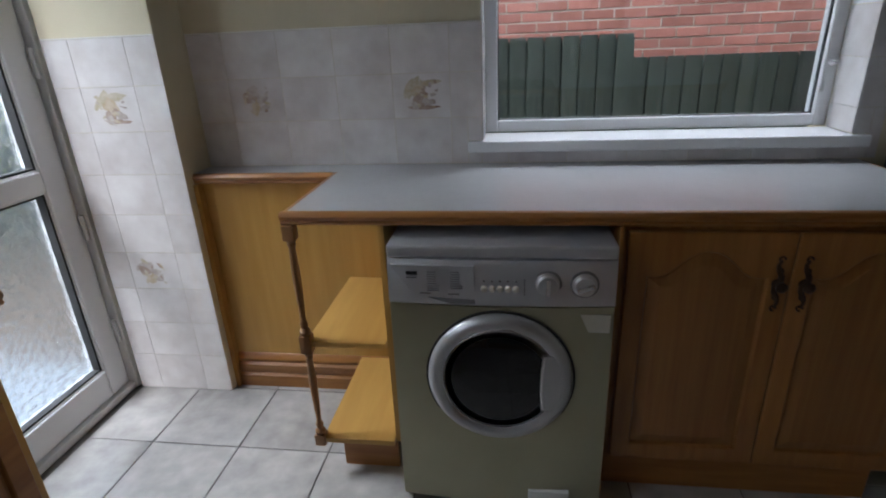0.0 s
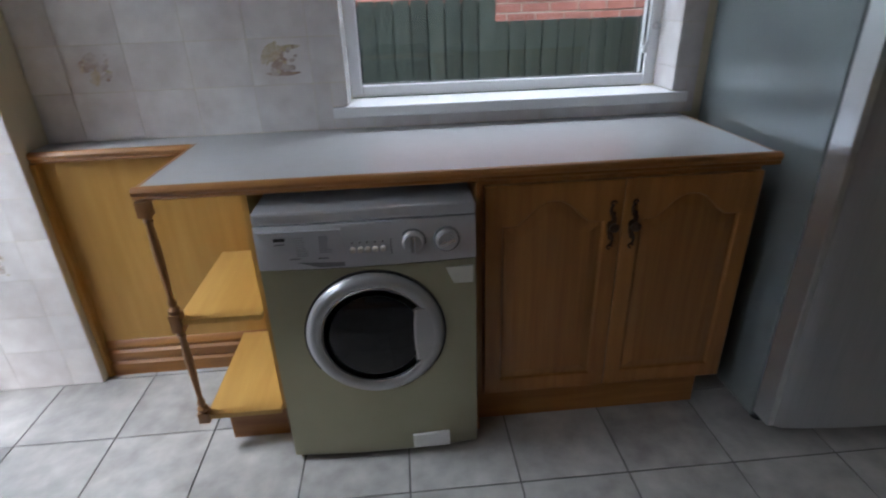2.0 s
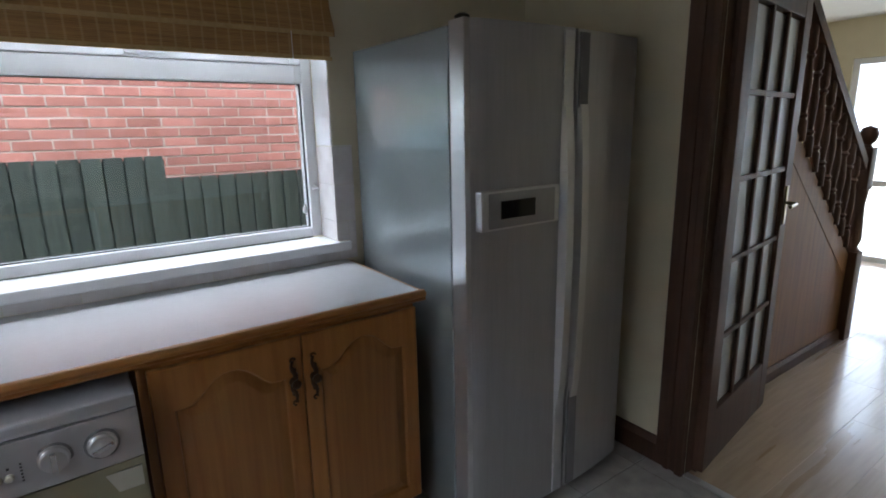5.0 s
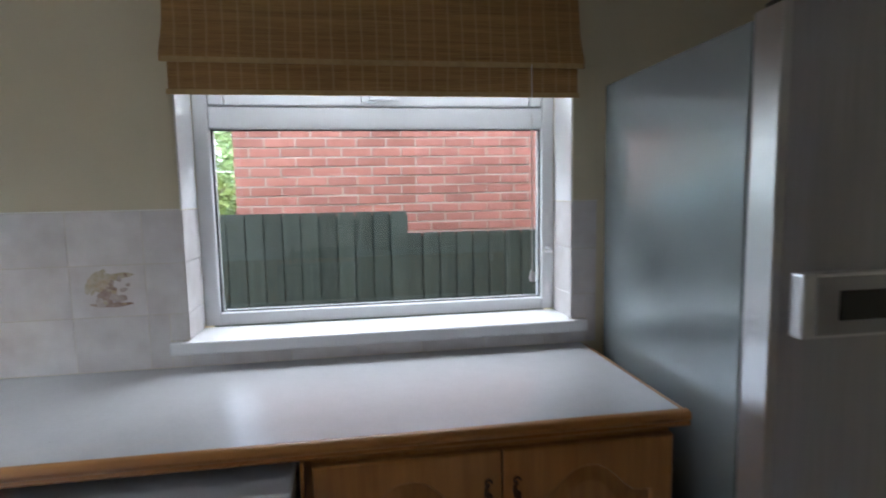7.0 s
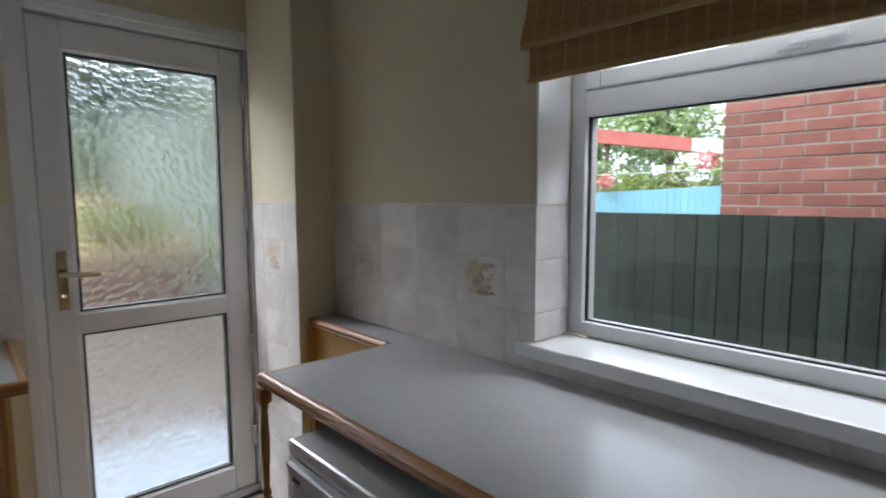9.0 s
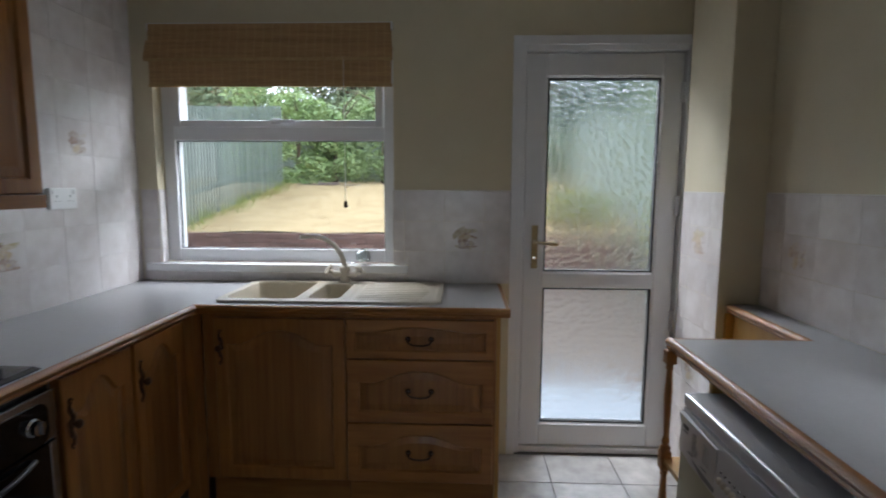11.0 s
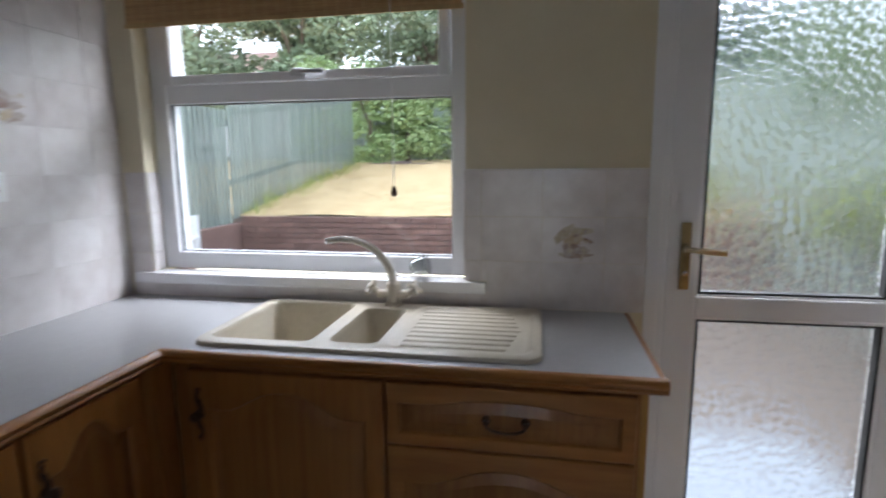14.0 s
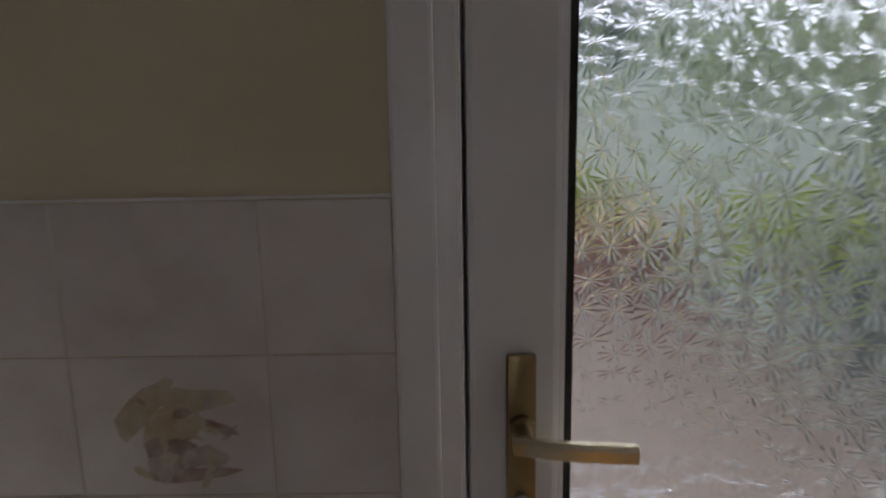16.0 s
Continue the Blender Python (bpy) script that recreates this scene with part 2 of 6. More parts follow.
OCHRE = surf("ochre_print", (0.45, 0.33, 0.18), (0.64, 0.57, 0.47), 55, 0.3)
DUSK = surf("grey_mauve_print", (0.36, 0.28, 0.25), (0.63, 0.58, 0.54), 55, 0.3)
BRICK = surf("red_house_brick", (0.28, 0.1, 0.074), (0.42, 0.18, 0.138), 25, 0.85, bump=0.5, bscale=60, shift=0.16)
BRICKD = surf("weathered_brown_brick", (0.14, 0.075, 0.058), (0.26, 0.155, 0.125), 25, 0.9, bump=0.5, bscale=60, shift=0.2)
MORTAR = surf("pale_mortar", (0.37, 0.315, 0.27), (0.47, 0.41, 0.355), 40, 0.95, bump=0.4)
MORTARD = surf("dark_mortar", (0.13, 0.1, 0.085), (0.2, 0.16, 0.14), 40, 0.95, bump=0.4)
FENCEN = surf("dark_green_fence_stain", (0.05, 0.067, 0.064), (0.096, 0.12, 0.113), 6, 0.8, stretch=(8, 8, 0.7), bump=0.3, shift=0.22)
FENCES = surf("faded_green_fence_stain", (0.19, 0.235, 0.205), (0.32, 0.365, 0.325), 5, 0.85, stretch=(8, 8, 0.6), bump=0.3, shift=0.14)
STRAW = surf("parched_lawn", (0.33, 0.23, 0.105), (0.57, 0.43, 0.235), 16, 1.0, bump=0.8, bscale=60)
# buff slab colour taken darker to hold the shade of the wall
SLAB = surf("shade_darkened_buff_paving", (0.085, 0.068, 0.054), (0.16, 0.13, 0.104), 9, 0.9, bump=0.3, bscale=60, shift=0.07)
CONC = surf("pale_concrete", (0.19, 0.215, 0.24), (0.26, 0.285, 0.31), 8, 0.85, bump=0.2)
SOIL = surf("dry_ground", (0.2, 0.17, 0.11), (0.34, 0.3, 0.19), 6, 1.0, bump=0.5)
LEAF = surf("green_leaves", (0.2, 0.3, 0.1), (0.42, 0.52, 0.24), 3, 0.6, shift=0.1)
LEAFY = surf("yellow_green_leaves", (0.13, 0.2, 0.03), (0.36, 0.4, 0.1), 4, 0.6, shift=0.1)
LEAFB = surf("blue_green_needles", (0.035, 0.08, 0.06), (0.1, 0.17, 0.13), 3, 0.7, shift=0.1)
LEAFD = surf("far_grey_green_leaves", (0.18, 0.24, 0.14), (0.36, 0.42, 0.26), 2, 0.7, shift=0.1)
BARK = surf("tree_bark", (0.1, 0.075, 0.05), (0.2, 0.15, 0.1), 20, 0.95, bump=0.6)
BLUE = surf("sky_blue_paint", (0.22, 0.5, 0.62), (0.3, 0.58, 0.69), 6, 0.7)
PURPLE = surf("purple_canvas", (0.15, 0.14, 0.2), (0.2, 0.19, 0.26), 12, 0.9)
REDP = surf("red_sheet_roof", (0.5, 0.12, 0.1), (0.6, 0.19, 0.15), 6, 0.6)
PINK = surf("coral_petals", (0.65, 0.2, 0.16), (0.75, 0.32, 0.26), 20, 0.7)
RENDER_W = surf("pale_house_render", (0.66, 0.64, 0.62), (0.75, 0.73, 0.7), 5, 0.9)
ROOFT = surf("brown_roof_tiles", (0.2, 0.12, 0.09), (0.3, 0.19, 0.15), 8, 0.9)


# ---- mesh helpers ----
ORIGIN = {}


def thing(name, at, label="", category="", group="", kind=""):
    ob = new(name)
    ob.location = at
    ORIGIN[ob] = Vector(at)
    return tagged(ob, label, category, group, kind)


def part(name, bm, material, parent=None, label="", smooth=False, at=None, kind="", category=""):
    """Links a bmesh drawn in world coordinates as one mesh, under its parent."""
    o = ORIGIN[parent] if parent else Vector(at or (0, 0, 0))
    bmesh.ops.recalc_face_normals(bm, faces=bm.faces)
    if o.length:
        bmesh.ops.translate(bm, vec=-o, verts=bm.verts)
    me = bpy.data.meshes.new(name)
    bm.to_mesh(me)
    bm.free()
    for m in material if isinstance(material, (list, tuple)) else (material,):
        me.materials.append(m)
    if smooth:
        me.shade_smooth()
        me.set_sharp_from_angle(angle=radians(38))
    ob = new(name, me)
    if parent:
        ob.parent = parent
    else:
        ob.location = o
    ORIGIN[ob] = o
    return tagged(ob, label, category, "", kind)


def box(bm, x0, x1, y0, y1, z0, z1, bev=0.0, mi=0):
    v = [bm.verts.new(p) for p in ((x0, y0, z0), (x1, y0, z0), (x1, y1, z0), (x0, y1, z0), (x0, y0, z1), (x1, y0, z1), (x1, y1, z1), (x0, y1, z1))]
    fs = [bm.faces.new([v[i] for i in q]) for q in ((0, 3, 2, 1), (4, 5, 6, 7), (0, 1, 5, 4), (1, 2, 6, 5), (2, 3, 7, 6), (3, 0, 4, 7))]
    for f in fs:
        f.material_index = mi
    if bev:
        es = {e for f in fs for e in f.edges}
        r = bmesh.ops.bevel(bm, geom=list(es), offset=bev, segments=2, profile=0.6, affect="EDGES")
        for f in r["faces"]:
            f.material_index = mi
    return bm


def B(x0, x1, y0, y1, z0, z1, bev=0.0):
    return box(bmesh.new(), x0, x1, y0, y1, z0, z1, bev)


def rings(bm, loops, cap0=True, cap1=True, closed=True, mi=0):
    """Skins a row of point loops of equal length."""
    vs = [[bm.verts.new(p) for p in lp] for lp in loops]
    k = len(vs[0])
    for a, b in zip(vs, vs[1:]):
        for i in range(k if closed else k - 1):
            j = (i + 1) % k
            bm.faces.new((a[i], a[j], b[j], b[i])).material_index = mi
    if cap0:
        bm.faces.new(vs[0][::-1]).material_index = mi
    if cap1:
        bm.faces.new(vs[-1]).material_index = mi
    return bm


def basis(d):
    d = Vector(d).normalized()
    a = d.orthogonal().normalized()
    return a, d.cross(a)


def lathe(bm, base, axis, prof, seg=20, mi=0):
    """prof: rows of (radius, distance along the axis)."""
    d = Vector(axis).normalized()
    a, b = basis(d)
    base = Vector(base)
    return rings(bm, [[base + d * h + (a * math.cos(2 * math.pi * i / seg) + b * math.sin(2 * math.pi * i / seg)) * max(r, 0.0004) for i in range(seg)] for r, h in prof], mi=mi)


def tube(bm, pts, r, seg=8, mi=0):
    pts = [Vector(p) for p in pts]
    rs = r if isinstance(r, (list, tuple)) else [r] * len(pts)
    up = None
    loops = []
    for i, p in enumerate(pts):
        d = (pts[min(i + 1, len(pts) - 1)] - pts[max(i - 1, 0)]).normalized()
        a = d.orthogonal().normalized() if up is None else (up - d * up.dot(d)).normalized()
        up = a
        b = d.cross(a)
        loops.append([p + (a * math.cos(2 * math.pi * k / seg) + b * math.sin(2 * math.pi * k / seg)) * rs[i] for k in range(seg)])
    return rings(bm, loops, mi=mi)


def prism(bm, pts, extrude, mi=0):
    e = Vector(extrude)
    return rings(bm, [[Vector(p) for p in pts], [Vector(p) + e for p in pts]], mi=mi)


def profile_run(bm, prof, a, b, out, mi=0):
    """A moulding: prof rows (out, up) swept straight from a to b."""
    a, b, out = Vector(a), Vector(b), Vector(out)
    return rings(bm, [[p + out * u + Vector((0, 0, w)) for u, w in prof] for p in (a, b)], mi=mi)


# ---- floors, walls, ceilings ----
WX, SY, EX, TOPZ = -0.93, -2.895, 2.75, 2.4


def wall(name, boxes, material, label):
    bm = bmesh.new()
    for q in boxes:
        box(bm, *q)
    return part(name, bm, material, label=label, kind="structure")


floor = part("floor", B(WX - 0.1, EX + 0.02, SY - 0.1, 0.1, -0.12, -0.004), FGROUT, label="grey ceramic tiled kitchen floor with dark grout", kind="structure")
hall_floor = part("floor_hall", B(EX + 0.02, 7.6, -2.4, 1.2, -0.12, -0.006), LAMINATE, label="oak laminate plank floor of the hall", kind="structure")
NX0, NX1, NZ0, NZ1 = 0.516, 1.708, 0.945, 2.06
wall_north = wall("wall_north", [(WX - 0.12, NX0, 0, 0.28, -0.1, TOPZ), (NX1, EX + 0.12, 0, 0.28, -0.1, TOPZ), (NX0, NX1, 0, 0.28, -0.1, NZ0), (NX0, NX1, 0, 0.28, NZ1, TOPZ)], PAINT, "cream painted wall with tiled splashback and window opening")
PY = -0.172
pillar = part("wall_pillar", B(WX, -0.52, PY, 0, 0, TOPZ, 0.004), PAINT, label="cream painted pier, tiled in its lower half", kind="structure")
WY0, WY1, WZ0, WZ1 = -2.795, -1.592, 0.955, 2.06
DY0, DY1, DZ = -1.0, -0.14, 2.1
wall_west = wall("wall_west", [(WX - 0.12, WX, SY, WY0, -0.1, TOPZ), (WX - 0.28, WX, WY1, DY0, -0.1, TOPZ), (WX - 0.28, WX, WY0, WY1, -0.1, WZ0), (WX - 0.28, WX, WY0, WY1, WZ1, TOPZ), (WX - 0.28, WX, DY0, DY1, DZ, TOPZ), (WX - 0.12, WX, DY1, 0, -0.1, TOPZ)], PAINT, "cream painted wall with window and glazed back door")
wall_south = wall("wall_south", [(WX - 0.12, 3.0, SY - 0.15, SY, -0.1, TOPZ)], GROUT, "white tiled wall behind the hob")
OY0, OY1 = -1.78, -0.985
wall_east = wall("wall_east", [(EX, EX + 0.12, OY1, 0, -0.1, TOPZ), (EX, EX + 0.12, SY, OY0, -0.1, TOPZ), (EX, EX + 0.12, OY0, OY1, 2.04, TOPZ)], PAINT, "cream painted wall with opening to the hall")
# unseen slab; its run out to y=1.2 is added to shade the fence
ceiling = part("ceiling", B(WX - 0.28, EX + 0.06, SY - 0.15, 1.2, TOPZ, TOPZ + 0.1), KCEIL, label="unseen kitchen ceiling, paint darkened to cut bounce, overhanging the side window", kind="structure")
ceiling_hall = part("ceiling_hall", B(EX + 0.06, 7.6, SY - 0.15, 1.3, TOPZ, TOPZ + 0.1), CEIL, label="white painted hall ceiling", kind="structure")
wall_hall = wall("wall_hall_south", [(EX + 0.12, 7.6, -2.5, -2.38, -0.1, TOPZ)], PAINT, "pale painted hall wall")
wall_hall_n = wall("wall_hall_north", [(EX + 0.12, 7.6, 0.9, 1.02, -0.1, TOPZ)], PAINT, "pale painted hall wall behind the stairs")
wall_front = wall("wall_front", [(7.4, 7.55, -2.38, -1.9, -0.1, TOPZ), (7.4, 7.55, 0.15, 0.9, -0.1, TOPZ), (7.4, 7.55, -1.9, 0.15, 2.02, TOPZ)], PAINT, "front wall of the hall with glazed porch")

# skirting and threshold beside the fridge
SK = [(0, 0), (0.02, 0), (0.02, 0.085), (0.014, 0.1), (0.008, 0.112), (0, 0.115)]
part("baseboard", profile_run(bmesh.new(), SK, (EX, -0.86, 0), (EX, -0.02, 0), (-1, 0, 0)), DARKW, label="dark-stained moulded skirting board", kind="structure")
part("threshold_strip", B(EX - 0.015, EX + 0.02, OY0, OY1, -0.003, 0.006, 0.002), FRTRIM, label="worn metal threshold strip between tile and laminate", kind="structure")


# ---- windows ----
def glazing(parent, name, mat, x0, x1, y0, y1, z0, z1):
    ob = part(name, B(x0, x1, y0, y1, z0, z1), mat, parent)
    ob.visible_shadow = False
    return ob


def ring_y(bm, x0, x1, z0, z1, w, y0, y1, bev=0.006):
    """A frame in a plane of constant y."""
    box(bm, x0, x0 + w, y0, y1, z0, z1, bev)
    box(bm, x1 - w, x1, y0, y1, z0, z1, bev)
    box(bm, x0 + w, x1 - w, y0 + 0.0015, y1, z0, z0 + w, bev)
    box(bm, x0 + w, x1 - w, y0 + 0.0015, y1, z1 - w, z1, bev)
    return bm


def ring_x(bm, y0, y1, z0, z1, w, x0, x1, bev=0.006):
    box(bm, x0, x1, y0, y0 + w, z0, z1, bev)
    box(bm, x0, x1, y1 - w, y1, z0, z1, bev)
    box(bm, x0, x1 - 0.0015, y0 + w, y1 - w, z0, z0 + w, bev)
    box(bm, x0, x1 - 0.0015, y0 + w, y1 - w, z1 - w, z1, bev)
    return bm


def side_window():
    w = thing("window_1", (1.11, 0.2, 0.985), "white plastic window over the worktop, top vent shut", "window", kind="structure")
    y0, y1 = 0.165, 0.235
    bm = bmesh.new()
    box(bm, NX0 + 0.002, 0.566, y0, y1, 0.986, NZ1 - 0.002, 0.005)
    box(bm, 1.662, NX1 - 0.002, y0, y1, 0.986, NZ1 - 0.002, 0.005)
    box(bm, 0.566, 1.662, y0, y1, 0.986, 1.027, 0.005)
    box(bm, 0.566, 1.662, y0, y1, 1.62, 1.69, 0.005)
    box(bm, 0.566, 1.662, y0, y1, 2.0, NZ1 - 0.002, 0.005)
    part("window_frame", bm, UPVC, w)
    part("sash", ring_y(bmesh.new(), 0.572, 1.656, 1.692, 1.998, 0.045, y0 - 0.016, y1 - 0.01), UPVC, w)
    part("gasket", ring_y(bmesh.new(), 0.564, 1.664, 1.025, 1.622, 0.006, y0 + 0.018, y0 + 0.03, 0), GASKET, w)
    glazing(w, "pane", GLASS, 0.567, 1.661, y0 + 0.03, y0 + 0.036, 1.028, 1.619)
    glazing(w, "pane", GLASS, 0.614, 1.614, y0 + 0.012, y0 + 0.018, 1.736, 1.954)
    h = bmesh.new()
    box(h, 1.045, 1.095, y0 - 0.03, y0 - 0.016, 1.7, 1.727, 0.004)
    box(h, 1.07, 1.17, y0 - 0.044, y0 - 0.03, 1.706, 1.72, 0.004)
    part("handle", h, UPVC, w)
    c = bmesh.new()
    lathe(c, (1.682, 0.16, 1.2), (0, -1, 0), [(0.012, 0), (0.014, 0.006), (0.006, 0.014), (0.005, 0.03), (0.009, 0.034), (0, 0.04)], 12)
    part("peg", c, FRTRIM, w)
    part("window_sill_north", B(0.468, 1.755, -0.024, 0.163, 0.945, 0.984, 0.006), SILL, label="white glossy window board", kind="structure", category="")
    return w


def back_window():
    w = thing("window_2", (-1.03, -2.19, 1.0), "white plastic window above the sink, top vent shut", "window", kind="structure")
    x0, x1 = -1.075, -0.998
    bm = bmesh.new()
    box(bm, x0, x1, WY0 + 0.002, -2.729, 0.997, WZ1 - 0.002, 0.005)
    box(bm, x0, x1, -1.65, WY1 - 0.002, 0.997, WZ1 - 0.002, 0.005)
    box(bm, x0, x1, -2.729, -1.65, 0.997, 1.062, 0.005)
    box(bm, x0, x1, -2.729, -1.65, 1.62, 1.69, 0.005)
    box(bm, x0, x1, -2.729, -1.65, 2.0, WZ1 - 0.002, 0.005)
    part("window_frame", bm, UPVC, w)
    part("sash", ring_x(bmesh.new(), -2.723, -1.656, 1.686, 1.998, 0.034, x0 + 0.01, x1 + 0.016), UPVC, w)
    part("gasket", ring_x(bmesh.new(), -2.731, -1.648, 1.06, 1.622, 0.006, x1 - 0.03, x1 - 0.018, 0), GASKET, w)
    glazing(w, "pane", GLASS, x1 - 0.036, x1 - 0.03, -2.728, -1.651, 1.063, 1.619)
    glazing(w, "pane", GLASS, x1 - 0.018, x1 - 0.012, -2.692, -1.687, 1.718, 1.966)
    h = bmesh.new()
    box(h, x1 + 0.016, x1 + 0.03, -2.215, -2.165, 1.7, 1.727, 0.004)
    box(h, x1 + 0.03, x1 + 0.044, -2.19, -2.09, 1.706, 1.72, 0.004)
    part("handle", h, FRTRIM, w, "silver vent handle")
    part("window_sill_west", B(-1.0, -0.905, -2.864, -1.522, 0.955, 0.995, 0.006), SILL, label="white glossy window board behind the sink", kind="structure")
    return w


def back_door():
    d = thing("door_1", (-1.0, -0.6, 0), "white plastic back door with patterned glass, shut", "door", kind="structure")
    x0, x1 = -1.06, -0.945
    f = bmesh.new()
    box(f, x0, x1, DY0 + 0.002, -0.945, 0, DZ - 0.002, 0.005)
    box(f, x0, x1, -0.176, DY1 - 0.002, 0, DZ - 0.002, 0.005)
    box(f, x0, x1, -0.945, -0.176, 2.045, DZ - 0.002, 0.005)
    box(f, x0, x1 - 0.01, -0.945, -0.176, 0, 0.03, 0.004)
    box(f, x1, x1 + 0.02, DY0 - 0.012, DY0 + 0.03, 0, DZ + 0.012, 0.004)
    box(f, x1, x1 + 0.019, DY0 + 0.03, PY - 0.001, DZ - 0.03, DZ + 0.012, 0.004)
    box(f, x0 + 0.002, -1.046, -0.96, -0.925, 0.01, DZ - 0.01)
    box(f, x0 + 0.002, -1.046, -0.2, -0.16, 0.01, DZ - 0.01)
    box(f, x0 + 0.003, -1.047, -0.925, -0.2, 2.02, 2.06)
    box(f, x0 + 0.003, -1.047, -0.925, -0.2, 0.01, 0.05)
    part("door_frame", f, UPVC, d)
    l0, l1 = -1.045, -0.972
    leaf = bmesh.new()
    g0, g1 = -0.842, -0.28
    box(leaf, l0, l1, -0.94, g0, 0.034, 2.04, 0.007)
    box(leaf, l0, l1, g1, -0.183, 0.034, 2.04, 0.007)
    box(leaf, l0, l1 - 0.001, g0, g1, 0.034, 0.15, 0.007)
    box(leaf, l0, l1 - 0.001, g0, g1, 0.885, 0.957, 0.007)
    box(leaf, l0, l1 - 0.001, g0, g1, 1.93, 2.04, 0.007)
    lf = part("leaf", leaf, UPVC, d)
    bead = bmesh.new()
    for z0, z1 in ((0.15, 0.885), (0.957, 1.93)):
        ring_x(bead, g0 - 0.001, g1 + 0.001, z0 - 0.001, z1 + 0.001, 0.008, l1 - 0.022, l1 - 0.006, 0.003)
    part("glazing_bead", bead, UPVC, lf)
    gk = bmesh.new()
    for z0, z1 in ((0.16, 0.875), (0.967, 1.92)):
        ring_x(gk, g0 + 0.0065, g1 - 0.0065, z0 - 0.0045, z1 + 0.0045, 0.009, l1 - 0.04, l1 - 0.01, 0)
    part("gasket", gk, GASKET, lf)
    glazing(lf, "pane", STAR, l1 - 0.05, l1 - 0.042, g0 + 0.002, g1 - 0.002, 0.152, 0.883)
    glazing(lf, "pane", STAR, l1 - 0.05, l1 - 0.042, g0 + 0.002, g1 - 0.002, 0.959, 1.928)
    h = bmesh.new()
    box(h, l1, l1 + 0.009, -0.9, -0.868, 0.98, 1.2, 0.004)
    lathe(h, (l1 + 0.008, -0.884, 1.12), (1, 0, 0), [(0.014, 0), (0.014, 0.008), (0.009, 0.012), (0.009, 0.038), (0, 0.04)], 14)
    hd = part("door_handle", h, BRASS, lf, "worn brass lever handle on a long plate", smooth=True)
    k = bmesh.new()
    rings(k, [[Vector((l1 + dx + c, y, z + e)) for c, e in ((-0.006, -0.008), (0.006, -0.009), (0.007, 0.004), (0.003, 0.009), (-0.005, 0.008))] for y, z, dx in ((-0.897, 1.118, 0.042), (-0.884, 1.119, 0.046), (-0.865, 1.116, 0.048), (-0.83, 1.113, 0.048), (-0.79, 1.11, 0.047), (-0.772, 1.108, 0.044))])
    # lever brass coloured paler for the light that falls on it from above
    part("lever", k, surf("brass_paled_for_light", (0.6, 0.5, 0.33), (0.74, 0.66, 0.5), 30, 0.26, metal=0.9), hd, "brass lever, coloured paler for light from above", smooth=True)
    k = bmesh.new()
    lathe(k, (l1 + 0.009, -0.884, 1.035), (1, 0, 0), [(0.009, 0), (0.009, 0.006), (0, 0.007)], 12)
    part("lock_cylinder", k, CHROME, hd)
    for z in (0.28, 0.72, 1.3, 1.85):
        q = bmesh.new()
        lathe(q, (l1 + 0.012, -0.188, z - 0.05), (0, 0, 1), [(0, 0), (0.009, 0.002), (0.01, 0.03), (0.008, 0.032), (0.008, 0.066), (0.01, 0.068), (0.01, 0.098), (0, 0.1)], 12)
        part("hinge", q, UPVC, d, smooth=True)
    return d


side_window()
back_window()
back_door()


# ---- worktops ----
TZ = 0.905
EDGE = [(-0.002, -0.036), (0.012, -0.036), (0.016, -0.03), (0.013, -0.024), (0.018, -0.02), (0.02, -0.012), (0.016, -0.004), (0.008, 0.0), (-0.002, 0.0)]


def edge_run(parent, a, b, out, mat):
    part("edging", profile_run(bmesh.new(), EDGE, a, b, out), mat, parent, "moulded oak edging", smooth=True)


def worktop_north():
    w = thing("worktop", (0.9, -0.3, TZ - 0.036), "grey laminate worktop with moulded oak edge, stepping back to a ledge", "worktop")
    bm = bmesh.new()
    prism(bm, [(x, y, TZ - 0.034) for x, y in ((-0.519, -0.001), (-0.519, -0.115), (0.018, -0.115), (0.018, -0.562), (1.735, -0.562), (1.735, -0.001))], (0, 0, 0.034))
    part("top", bm, TOP, w)
    edge_run(w, (0.0, -0.562, TZ), (1.752, -0.562, TZ), (0, -1, 0), OAK_X)
    edge_run(w, (0.018, -0.562, TZ), (0.018, -0.115, TZ), (-1, 0, 0), OAK_Y)
    edge_run(w, (-0.519, -0.115, TZ), (0.0, -0.115, TZ), (0, -1, 0), OAK_X)
    edge_run(w, (1.735, -0.562, TZ), (1.735, -0.03, TZ), (1, 0, 0), OAK_Y)


def worktop_south():
    w = thing("worktop", (-0.2, -2.6, TZ - 0.036), "grey laminate corner worktop with moulded oak edge", "worktop")
    bm = bmesh.new()
    z0 = TZ - 0.034
    out = [(WX + 0.001, SY + 0.006), (2.3, SY + 0.006), (2.3, -2.352), (-0.384, -2.352), (-0.384, -1.071), (WX + 0.001, -1.071), (WX + 0.001, -2.28)]
    hole = [(-0.888, -2.28), (-0.888, -1.345), (-0.432, -1.345), (-0.432, -2.28)]
    prism(bm, [(x, y, z0) for x, y in out[:6] + [(WX + 0.001, -1.345), hole[1], hole[2], hole[3], hole[0], (-0.888, -1.3451), (WX + 0.001, -1.3451)]], (0, 0, TZ - z0))
    part("top", bm, TOP, w)
    edge_run(w, (-0.366, -2.352, TZ), (2.3, -2.352, TZ), (0, 1, 0), OAK_X)
    edge_run(w, (-0.384, -2.352, TZ), (-0.384, -1.053, TZ), (1, 0, 0), OAK_Y)
    edge_run(w, (WX + 0.001, -1.071, TZ), (-0.384, -1.071, TZ), (0, 1, 0), OAK_X)


worktop_north()
worktop_south()


